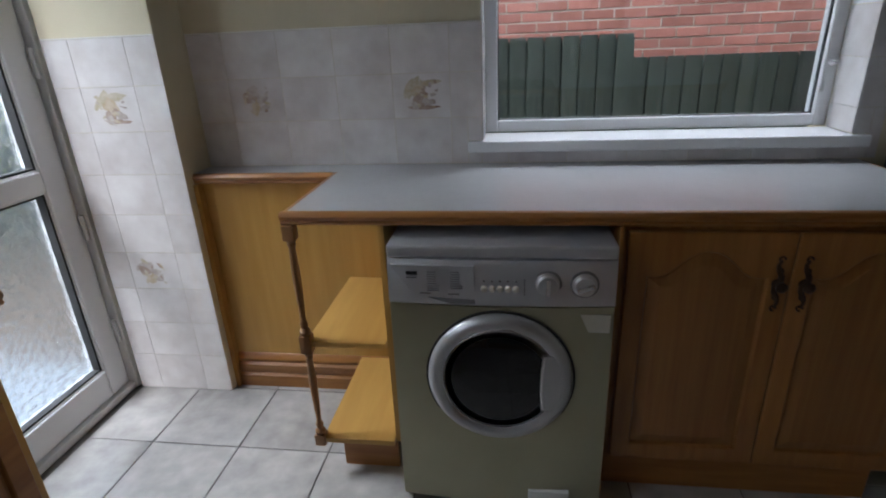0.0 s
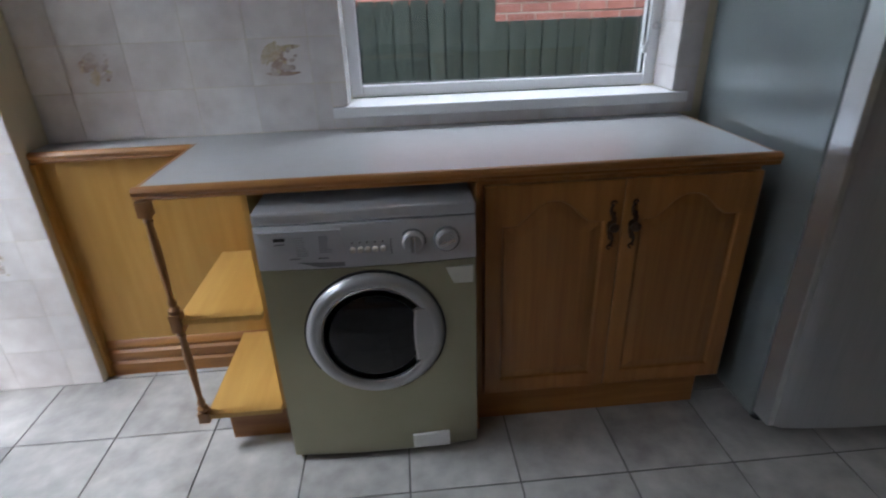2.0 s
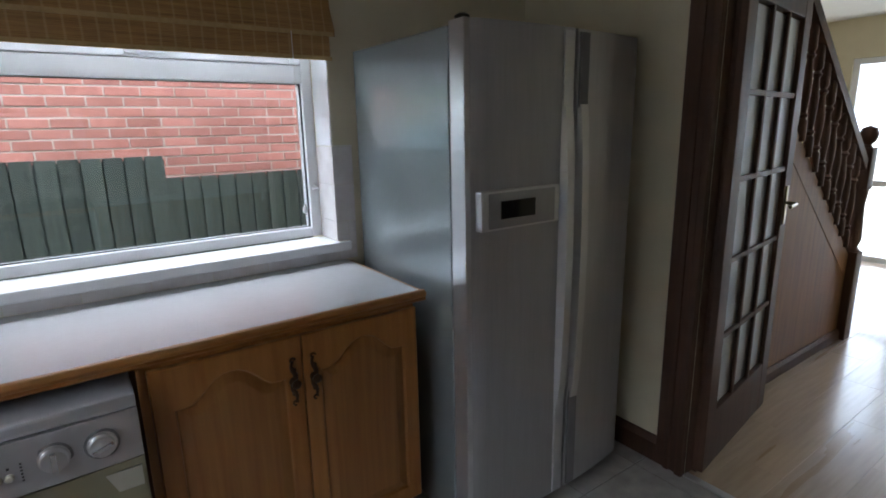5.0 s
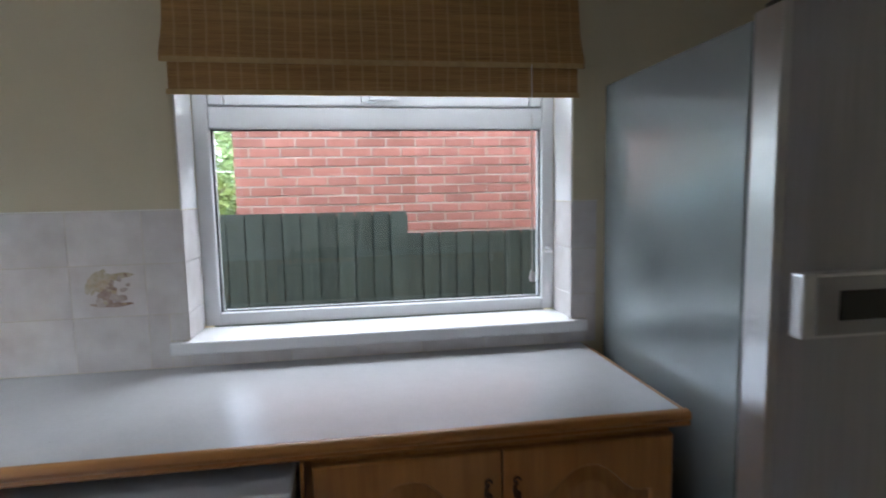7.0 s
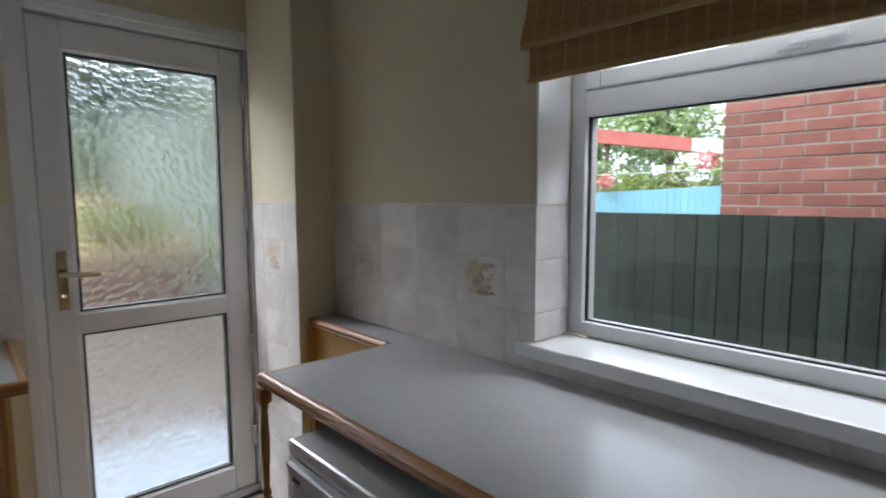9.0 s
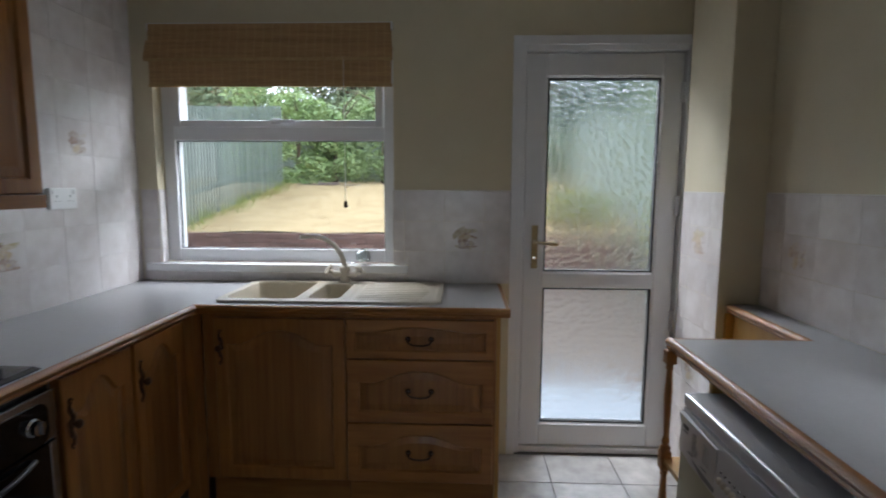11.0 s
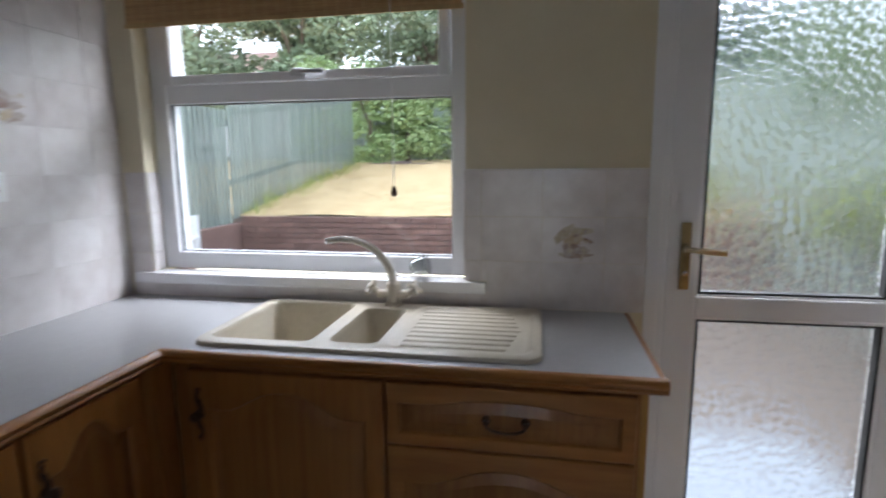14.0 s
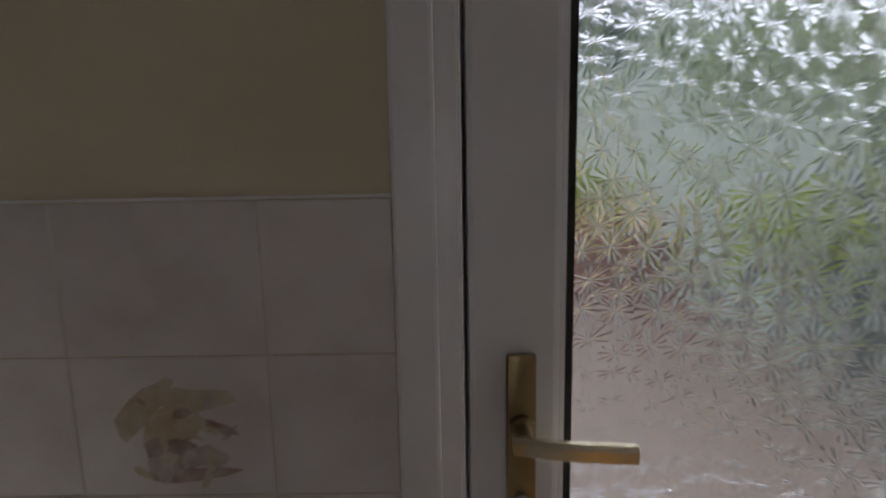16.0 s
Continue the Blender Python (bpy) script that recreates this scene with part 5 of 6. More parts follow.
def porch():
    w = thing("window_3", (7.45, -0.6, 0), "tall white glazed porch screen letting in daylight", "window", kind="structure")
    for k in range(3):
        y0, y1 = -1.9 + 0.683 * k, -1.217 + 0.683 * k
        part("window_frame", ring_x(bmesh.new(), y0, y1, 0.0, 2.02, 0.06, 7.42, 7.49), UPVC, w)
        g = part("pane", B(7.45, 7.456, y0 + 0.06, y1 - 0.06, 0.06, 1.96), GLASS, w)
        g.visible_shadow = False
        part("transom", B(7.425, 7.485, y0 + 0.06, y1 - 0.06, 0.77, 0.83, 0.005), UPVC, w)


porch()

# ---- outside ground ----
ground = part("ground", B(-60, 60, -60, 60, -0.4, -0.16), SOIL, label="dry ground reaching away beyond the gardens", kind="structure")
patio = part("pavement", B(-6.0, WX - 0.28, -6.2, 3.0, -0.16, -0.055), MORTARD, label="buff paved patio behind the house, slabs darkened for wall shade", kind="structure")
part("doorstep", B(-2.0, WX - 0.281, -1.2, 0.0, -0.05, -0.012, 0.008), CONC, label="pale concrete doorstep slab", kind="structure")


def lawn():
    bm = bmesh.new()
    nx, ny = 40, 50
    grid = []
    for i in range(nx + 1):
        x = -6.12 - 16.0 * (i / nx) ** 1.5
        rise = 0.7 + 0.74 * min((-6.12 - x) / 5.0, 1.0) + 0.03 * max(0, -11.5 - x)
        grid.append([bm.verts.new((x, -12 + 22 * j / ny, rise + 0.05 * noise.noise(Vector((x * 0.7, j * 0.4, 3))))) for j in range(ny + 1)])
    for i in range(nx):
        for j in range(ny):
            bm.faces.new((grid[i][j], grid[i + 1][j], grid[i + 1][j + 1], grid[i][j + 1]))
    return part("lawn", bm, STRAW, label="parched straw-yellow lawn sloping up from the low wall", kind="structure", smooth=True)


lawn()


def retaining_wall():
    w = thing("retaining_wall", (-6.0, -2.5, 0), "weathered brown brick retaining wall below the lawn", "garden wall")
    part("core", B(-6.2, -6.012, -5.62, 3.0, -0.16, 0.66), MORTARD, w)
    part("return_wall", B(-6.012, -1.3, -5.62, -5.5, -0.16, 0.6, 0.01), BRICKD, w)
    brick = None
    for r in range(10):
        for k in range(30):
            y = -5.6 + 0.225 * k + (0.1125 if r % 2 else 0)
            z = -0.05 + 0.075 * r
            if brick is None:
                brick = part("brick", B(-6.1, -5.998, y, y + 0.213, z, z + 0.064, 0.004), BRICKD, w)
                base = (y, z)
            else:
                o = new("brick", brick.data)
                o.parent = w
                o.location = (0.004 * math.sin(7.1 * k + 3 * r), y - base[0], z - base[1])


def fence(name, a, b, slope, z0, h, step, board_w, mat, label, back=0.0):
    """A close-boarded fence of single upright boards on rails; back: how far behind the gapped boards a backing sheet stands."""
    a, b = Vector(a), Vector(b)
    L = (b - a).length
    u = (b - a) / L
    n = Vector((-u.y, u.x, 0))
    f = thing(name, a.lerp(b, 0.5), label, "fence")
    k = int(L / step)
    proto = None
    base = slope(0)
    for i in range(k):
        s0 = i * step
        z = slope(s0)
        if proto is None:
            bm = bmesh.new()
            p = a
            rings(bm, [[p + n * c + u * d + Vector((0, 0, zz)) for d, c in ((0, 0.0), (board_w, 0.012 if back else 0.03), (board_w, 0.03 if back else 0.038), (0, 0.02))] for zz in (z + z0, z + z0 + h)])
            proto = part("board", bm, mat, f)
        else:
            o = new("board", proto.data)
            o.parent = f
            o.location = u * s0 + Vector((0, 0, z - base))
            o.rotation_euler = (0, 0, 0)
    if back:
        bm = bmesh.new()
        rings(bm, [[p + n * c + Vector((0, 0, base + z0 + d)) for c, d in ((back, 0), (back + 0.008, 0), (back + 0.008, h - 0.02), (back, h - 0.02))] for p in (a, a + u * k * step)])
        part("backing", bm, mat, f)
    for zz in (0.25, 0.75):
        bm = bmesh.new()
        e0, e1 = slope(0) + z0 + h * zz, slope(L) + z0 + h * zz
        rings(bm, [[p + n * c + Vector((0, 0, e + d)) for c, d in ((0.038 + back, 0), (0.09 + back, 0), (0.09 + back, 0.07), (0.038 + back, 0.07))] for p, e in ((a, e0), (b, e1))])
        part("rail", bm, mat, f)
    return f


def rise(x):
    return 0.7 + 0.74 * min(max((-6.12 - x) / 5.0, 0), 1.0)


retaining_wall()
fence("fence", (-6.0, -5.6, 0), (-11.2, -5.6, 0), lambda s: rise(-6.0 - s), -0.05, 1.9, 0.104, 0.112, FENCES, "tall faded green boarded garden fence")
fence("fence", (-1.3, -5.6, 0), (-6.0, -5.6, 0), lambda s: 0.0, -0.15, 2.3, 0.104, 0.112, FENCES, "tall faded green boarded fence beside the patio")
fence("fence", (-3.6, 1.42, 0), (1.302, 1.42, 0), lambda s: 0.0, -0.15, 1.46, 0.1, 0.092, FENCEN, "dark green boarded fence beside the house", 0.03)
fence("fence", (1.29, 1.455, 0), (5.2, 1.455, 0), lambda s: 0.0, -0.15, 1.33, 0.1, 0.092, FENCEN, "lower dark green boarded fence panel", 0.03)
fence("fence", (-11.2, 1.42, 0), (-3.6, 1.42, 0), lambda s: rise(-11.2 + s) if s < 5.1 else 0.0, -0.15, 1.9, 0.104, 0.112, FENCES, "faded green boarded fence on the far side of the garden")
fence("fence", (-14.8, 6.0, 0), (-14.8, -9.0, 0), lambda s: 0.0, 1.3, 1.75, 0.125, 0.133, FENCES, "faded green boarded fence behind the shrubs")


def neighbour_house():
    h = thing("neighbour_house", (3.0, 4.0, 0), "red brick side wall of the neighbouring house", "house")
    x0, yf = 0.12, 2.5
    part("wall", B(x0 + 0.004, 9.0, yf + 0.005, 8.0, -0.2, 2.75), MORTAR, h)
    q = bmesh.new()
    box(q, x0 - 0.1, 9.1, yf - 0.1, 8.1, 2.75, 2.9, 0.01)
    part("roof", q, ROOFT, h)
    proto, base = None, None
    rest = bmesh.new()
    n = 0
    for r in range(39):
        z = -0.1 + 0.072 * r
        for k in range(27):
            x = x0 + 0.225 * k + (0.1125 if r % 2 else 0)
            w = 0.214
            if r % 2 and k == 0:
                box(rest, x0, x0 + 0.102, yf, yf + 0.06, z, z + 0.061)
            if 14 <= r <= 33 and k < 15:
                if proto is None:
                    proto = part("brick", B(x, x + w, yf, yf + 0.1, z, z + 0.061, 0.004), BRICK, h)
                    base = (x, z)
                else:
                    o = new("brick", proto.data)
                    o.parent = h
                    o.location = (x - base[0], 0.003 * math.sin(5.3 * k + 2.9 * r), z - base[1])
            else:
                box(rest, x, x + w, yf, yf + 0.06, z, z + 0.061)
    tagged(part("brickwork", rest, BRICK, h), kind="stuff")


neighbour_house()


# ---- planting ----
def leaf_cloud(bm, blobs, count, size, seed):
    rnd = random.Random(seed)
    tot = sum(b[3] ** 2 for b in blobs)
    for bx, by, bz, br, sq in blobs:
        for _ in range(int(count * br ** 2 / tot)):
            d = Vector((rnd.gauss(0, 1), rnd.gauss(0, 1), rnd.gauss(0, 1))).normalized()
            r = br * (0.55 + 0.5 * rnd.random() ** 0.6) * (1 + 0.3 * noise.noise(d * 2.1 + Vector((bx, by, bz))))
            c = Vector((bx, by, bz)) + Vector((d.x * r, d.y * r, d.z * r * sq))
            a = Vector((rnd.gauss(0, 1), rnd.gauss(0, 1), rnd.gauss(0, 0.6))).normalized()
            b = a.cross(Vector((rnd.gauss(0, 1), rnd.gauss(0, 1), rnd.gauss(0, 1)))).normalized()
            s = size * (0.6 + 0.8 * rnd.random())
            v = [bm.verts.new(c + a * s), bm.verts.new(c + b * s * 0.45), bm.verts.new(c - a * s), bm.verts.new(c - b * s * 0.45)]
            bm.faces.new(v)
    return bm


def stems(bm, at, height, radius, seed, n=6):
    rnd = random.Random(seed)
    at = Vector(at)
    top = at + Vector((0.1, 0.05, height * 0.6))
    tube(bm, [at - Vector((0, 0, 0.05)), at.lerp(top, 0.5) + Vector((0.06, 0, 0)), top], [radius, radius * 0.75, radius * 0.5], 8)
    for i in range(n):
        a = 2 * math.pi * i / n + rnd.random()
        e = top + Vector((math.cos(a), math.sin(a), 0.9)) * height * (0.22 + 0.15 * rnd.random())
        s = at.lerp(top, 0.6 + 0.4 * rnd.random())
        tube(bm, [s, s.lerp(e, 0.5) + Vector((0, 0, 0.08 * height)), e], [radius * 0.45, radius * 0.3, radius * 0.1], 6)
    return bm


def plant(name, at, height, spread, count, leaf, mat, label, category, seed, blobs=9, low=0.25):
    t = thing(name, at, label, category, "garden " + category + "s")
    rnd = random.Random(seed)
    part("trunk", stems(bmesh.new(), at, height, 0.03 * height, seed), BARK, t)
    bl = []
    for i in range(blobs):
        a = rnd.random() * 6.283
        k = spread * rnd.random() ** 0.6 * 0.7
        z = at[2] + height * (low + (0.85 - low) * rnd.random())
        bl.append((at[0] + math.cos(a) * k, at[1] + math.sin(a) * k, z, spread * (0.32 + 0.25 * rnd.random()), 0.8))
    part("crown", leaf_cloud(bmesh.new(), bl, int(count * 2.2), leaf * 0.64, seed), mat, t)
    return t


# shrub bed at the top of the lawn
q = bmesh.new()
for i in range(16):
    box(q, -11.35 - 0.05 * math.sin(i * 2.1), -11.1, -5.3 + 0.52 * i, -4.82 + 0.52 * i, 1.3, 1.44 + 0.04 * math.sin(i * 1.7), 0.02)
part("bed_edging", q, MORTARD, label="rough earth-brown stone edging of the shrub bed", category="garden edging", at=(-11.2, -1, 1.3))
k = 0
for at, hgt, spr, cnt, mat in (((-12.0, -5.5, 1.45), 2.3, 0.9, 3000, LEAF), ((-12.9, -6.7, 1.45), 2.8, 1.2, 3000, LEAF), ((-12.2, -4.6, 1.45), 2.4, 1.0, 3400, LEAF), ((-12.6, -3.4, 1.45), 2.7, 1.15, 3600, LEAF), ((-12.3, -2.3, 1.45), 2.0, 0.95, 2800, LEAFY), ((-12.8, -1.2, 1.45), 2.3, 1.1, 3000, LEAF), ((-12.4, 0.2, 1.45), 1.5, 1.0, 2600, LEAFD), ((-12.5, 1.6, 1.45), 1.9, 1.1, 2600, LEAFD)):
    k += 1
    plant("shrub", at, hgt, spr, cnt, 0.085, mat, "dense green garden shrub behind the lawn", "shrub", 20 + k, blobs=14, low=0.02)
for at, hgt, spr in (((-14.2, -0.6, 1.4), 3.6, 1.4), ((-14.4, 1.2, 1.4), 5.6, 1.9), ((-14.0, 3.2, 1.4), 6.2, 2.1), ((-13.6, 5.2, 1.4), 6.2, 2.1), ((-12.6, 7.6, 1.4), 6.0, 2.1)):
    k += 1
    plant("conifer", at, hgt, spr, 5000, 0.11, LEAFB, "dark blue-green conifer behind the lawn", "tree", 20 + k, low=0.1)
for i, (x, y, hgt, spr) in enumerate(((-4.4, 3.3, 3.7, 1.3), (-6.5, 3.6, 3.7, 1.4), (-9.5, 4.2, 5.2, 1.8), (-12.5, 6.6, 5.8, 2.0))):
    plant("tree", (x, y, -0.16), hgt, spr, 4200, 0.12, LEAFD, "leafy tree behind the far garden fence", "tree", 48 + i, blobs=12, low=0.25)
plant("shrub", (-3.5, 0.95, -0.03), 1.35, 0.42, 1500, 0.05, LEAFY, "bright green shrub beside the patio fence", "shrub", 54, low=0.68)
for i, (x, y) in enumerate(((-6.8, 0.3), (-6.9, 0.75), (-7.4, 0.5))):
    plant("shrub", (x, y, 0.8), 0.5, 0.4, 1500, 0.05, LEAFY, "bright green low shrub at the lawn edge", "shrub", 54 + i, low=0.1)
for at, hgt, spr, cnt in (((-17, -9.5, 1.2), 6.5, 2.6, 5200), ((-20, -5.5, 1.2), 7.5, 3.0, 5600), ((-19, -1.5, 1.2), 6.0, 2.6, 4800), ((-21, 3.5, 1.2), 7.0, 3.0, 4800), ((-15, -12.5, 1.0), 6.0, 2.4, 4200)):
    k += 1
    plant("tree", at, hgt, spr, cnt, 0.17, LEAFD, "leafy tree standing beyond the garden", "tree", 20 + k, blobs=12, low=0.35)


# grass and weeds along the foot of the side fence
q = bmesh.new()
rnd = random.Random(77)
for i in range(500):
    x = -6.2 - 5.0 * rnd.random()
    y = -5.57 + 0.35 * rnd.random() ** 2 + 0.1 * math.sin(x * 3)
    z = 0.7 + 0.74 * (-6.12 - x) / 5.0
    hh, w, dx, dy = 0.08 + 0.25 * rnd.random() ** 2, 0.012, rnd.gauss(0, 0.06), rnd.gauss(0, 0.06)
    q.faces.new([q.verts.new(p) for p in ((x - w, y, z - 0.05), (x + w, y, z - 0.05), (x + dx, y + dy, z + hh))])
TUFTS = bmesh.new()
for i in range(2600):
    x, y = -6.2 - 4.9 * rnd.random(), -5.4 + 6.6 * rnd.random()
    z = 0.7 + 0.74 * (-6.12 - x) / 5.0
    hh, w, dx, dy = 0.002 + 0.008 * rnd.random(), 0.016, rnd.gauss(0, 0.03), rnd.gauss(0, 0.03)
    TUFTS.faces.new([TUFTS.verts.new(p) for p in ((x, y - w, z - 0.04), (x, y + w, z - 0.04), (x + dx, y + dy, z + hh))])
part("dry_grass", TUFTS, STRAW, label="short dry straw-coloured grass on the lawn", category="grass", kind="stuff", at=(-8.5, -2.0, 0.9))
WEEDS = part("weeds", q, LEAFY, label="pale green weeds along the foot of the fence", category="weeds", kind="stuff", at=(-8.5, -5.5, 0.8))


def far_house(at, w, d, h, mat, label):
    x, y, z = at
    t = thing("house", at, label, "house")
    part("wall", B(x - d / 2, x + d / 2, y - w / 2, y + w / 2, z, z + h), mat, t)
    q = bmesh.new()
    prism(q, [(x - d / 2 - 0.3, y - w / 2 - 0.2, z + h), (x + d / 2 + 0.3, y - w / 2 - 0.2, z + h), (x, y - w / 2 - 0.2, z + h + d * 0.35)], (0, w + 0.4, 0))
    part("roof", q, ROOFT, t)
    for k in (-0.28, 0.22):
        for zz in (0.9, 3.4):
            wn_ = part("window", B(x + d / 2, x + d / 2 + 0.05, y + k * w - 0.6, y + k * w + 0.6, z + zz, z + zz + 1.2), UPVC, t)
            part("pane", B(x + d / 2 + 0.05, x + d / 2 + 0.06, y + k * w - 0.52, y + k * w + 0.52, z + zz + 0.08, z + zz + 1.12), BLACKGL, wn_)


far_house((-30, -4.0, -0.16), 8, 7, 5.6, RENDER_W, "pale rendered house behind the trees")
far_house((-27, -19, -0.16), 9, 7, 5.2, RENDER_W, "pale rendered house beyond the side fence")
far_house((-32, 10, -0.16), 9, 7, 5.4, RENDER_W, "pale rendered house behind the garden")


def garden_bench():
    b = thing("garden_chair", (-4.1, -5.27, -0.05), "white plastic garden chair on the patio", "chair")
    x0, x1, y0, y1 = -4.4, -3.85, -5.5, -5.04
    for i in range(4):
        part("slat", B(x0 + 0.05 + 0.12 * i, x0 + 0.15 + 0.12 * i, y0, y1, 0.38, 0.41, 0.006), WHITEP, b)
    for i in range(3):
        part("back_slat", B(x0 - 0.02, x0 + 0.01, y0, y1, 0.5 + 0.13 * i, 0.59 + 0.13 * i, 0.006), WHITEP, b)
    for y in (y0, y1 - 0.06):
        part("leg", B(x0 - 0.02, x0 + 0.05, y, y + 0.06, -0.05, 0.86, 0.006), WHITEP, b)
        part("leg", B(x1 - 0.07, x1, y, y + 0.06, -0.05, 0.62, 0.006), WHITEP, b)
        part("armrest", B(x0, x1, y - 0.005, y + 0.065, 0.6, 0.64, 0.008), WHITEP, b)


garden_bench()


# ---- neighbour's garden beyond the side fence ----
s = thing("garden_fence", (-4.0, 10.0, -0.16), "low sky-blue painted board fence", "fence")
for i in range(26):
    part("board", B(-5.9 + 0.146 * i, -5.76 + 0.146 * i, 10.0, 10.02, -0.16, 1.47 + 0.006 * i, 0.004), BLUE, s)
f2 = thing("garden_canopy", (-6, 14.5, -0.16), "long red canopy roof with a white end on posts", "canopy")
q = bmesh.new()
prism(q, [(-10.5, 14.0, 3.55), (-4.73, 14.0, 2.66), (-4.73, 14.0, 3.02), (-10.5, 14.0, 4.05)], (0, 2.5, 0))
part("roof", q, REDP, f2)
q = bmesh.new()
prism(q, [(-4.72, 14.0, 2.66), (-4.0, 14.0, 2.55), (-4.0, 14.0, 2.88), (-4.72, 14.0, 3.02)], (0, 2.5, 0))
part("white_end", q, WHITEP, f2, "white end panel")
for x, zt in ((-10.3, 3.5), (-7.5, 3.07), (-4.2, 2.56)):
    part("post", B(x, x + 0.12, 14.2, 14.32, -0.16, zt, 0.01), BARK, f2)
u = thing("parasol", (-3.97, 6.95, -0.16), "furled purple canvas garden parasol", "parasol")
q = bmesh.new()
lathe(q, (-3.97, 6.95, -0.16), (0, 0, 1), [(0.03, 0), (0.03, 2.6), (0, 2.62)], 10)
part("pole", q, FRTRIM, u)
q = bmesh.new()
rings(q, [[Vector((-3.97 + (r * (1 + 0.18 * math.cos(5 * a))) * math.cos(a), 6.95 + (r * (1 + 0.18 * math.cos(5 * a))) * math.sin(a), z)) for a in [2 * math.pi * i / 30 for i in range(30)]] for r, z in ((0.22, 0.75), (0.2, 1.2), (0.15, 1.7), (0.17, 1.85), (0.1, 2.2), (0.04, 2.4))])
part("canopy", q, PURPLE, u, smooth=True)
q = bmesh.new()
lathe(q, (-3.97, 6.95, -0.16), (0, 0, 1), [(0.25, 0), (0.25, 0.06), (0.05, 0.1)], 16)
part("base", q, CONC, u)
for i, (x, y, hgt, spr, mat) in enumerate(((-3.4, 10.9, 2.5, 0.8, LEAFY), (-4.5, 11.0, 2.6, 0.9, LEAFY), (-6.4, 11.2, 2.7, 0.9, LEAF), (-2.5, 11.4, 2.2, 0.6, LEAFY))):
    plant("flowering_shrub", (x, y, -0.16), hgt, spr, 1500, 0.08, mat, "yellow-green flowering shrub in the next garden", "shrub", 60 + i, low=0.3)
q = leaf_cloud(bmesh.new(), [(-2.7, 9.7, 2.1, 0.22, 0.8), (-4.9, 9.8, 1.75, 0.2, 0.8)], 240, 0.06, 90)
part("blossom", q, PINK, label="cluster of coral blossom above the shrubs", category="flowers", at=(-2.5, 8.9, 1.9))
for i, (x, y, hgt, spr) in enumerate(((-4, 21, 6.5, 2.8), (-9, 22, 7.0, 3.0), (-14, 20, 6.5, 2.8), (0.5, 22, 6.0, 2.4), (-19, 17, 6, 2.8))):
    plant("tree", (x, y, -0.16), hgt, spr, 3800, 0.2, LEAF, "leafy tree beyond the next garden", "tree", 75 + i, blobs=12, low=0.12)
q = bmesh.new()
tube(q, [(-14, 9.5, 1.95), (-7, 9.6, 1.87), (0.0, 9.7, 1.95)], 0.008, 6)
part("washing_line", q, WHITEP, label="white washing line across the next garden", category="washing line", at=(-7, 9.6, 1.9))


# ---- tiles, planks and slabs ----
def tile_kind(w, h, t, axis, mat, bev=0.001):
    """One tile mesh about its centre, thin along axis."""
    bm = bmesh.new()
    if axis == "y":
        box(bm, -w / 2, w / 2, 0, t, -h / 2, h / 2, bev)
    elif axis == "x":
        box(bm, 0, t, -w / 2, w / 2, -h / 2, h / 2, bev)
    else:
        box(bm, -w / 2, w / 2, -h / 2, h / 2, 0, t, bev)
    bmesh.ops.recalc_face_normals(bm, faces=bm.faces)
    me = bpy.data.meshes.new("tile")
    bm.to_mesh(me)
    bm.free()
    me.materials.append(mat)
    return me


KINDS = {}


def lay(parent, at, w, h, axis, mat, t=0.004):
    key = (round(w, 3), round(h, 3), axis, mat.name)
    if key not in KINDS:
        KINDS[key] = tile_kind(w, h, t, axis, mat)
    o = new("tile", KINDS[key])
    o.parent = parent
    o.location = Vector(at)
    return o


def tile_wall(parent, axis, plane, cols, rows, skip=()):
    """Tiles between the joints cols (along) and rows (up); skip: boxes left free."""
    g = 0.0006
    back = {}
    for i, (a, b) in enumerate(zip(cols, cols[1:])):
        for j, (c, d) in enumerate(zip(rows, rows[1:])):
            parts = [(a, b, c, d)]
            for s0, s1, z0, z1 in skip:
                nxt = []
                for (p, r, u_, v) in parts:
                    if r <= s0 or p >= s1 or v <= z0 or u_ >= z1:
                        nxt.append((p, r, u_, v))
                        continue
                    if p < s0:
                        nxt.append((p, s0, u_, v))
                    if r > s1:
                        nxt.append((s1, r, u_, v))
                    m0, m1 = max(p, s0), min(r, s1)
                    if u_ < z0:
                        nxt.append((m0, m1, u_, z0))
                    if v > z1:
                        nxt.append((m0, m1, z1, v))
                parts = nxt
            for (p, r, u_, v) in parts:
                if r - p > 0.012 and v - u_ > 0.012:
                    mid = ((p + r) / 2, plane, (u_ + v) / 2) if axis == "y" else (plane, (p + r) / 2, (u_ + v) / 2)
                    back[(i, j)] = lay(parent, mid, r - p - 2 * g, v - u_ - 2 * g, axis, TILE)
    return back


def grid_from(a, lo, hi, step):
    """Joints at a + k * step between lo and hi, with both ends."""
    k0 = math.ceil((lo - a) / step - 1e-6)
    out = [lo]
    x = a + k0 * step
    while x < hi - 0.004:
        if x > lo + 0.004:
            out.append(x)
        x += step
    return out + [hi]


ROWS = [0.906, 1.067, 1.217, 1.37]
N_COLS = grid_from(0.01, -0.52, 1.79, 0.2)
tile_wall(wall_north, "y", -0.0016, N_COLS, ROWS, [(NX0, NX1, 0.985, 3), (0.468, 1.755, 0.944, 0.985)])
P_ROWS = [0.002, 0.167, 0.317, 0.467, 0.617, 0.767, 0.917, 1.067, 1.217, 1.37]
tile_wall(pillar, "y", PY - 0.0016, [WX + 0.002, -0.83, -0.63, -0.52], P_ROWS)
W_COLS = grid_from(-1.14, WY1, DY0 - 0.012, 0.2)
tile_wall(wall_west, "x", WX - 0.0024, W_COLS, ROWS, [(WY1, -1.522, 0.954, 0.997)])
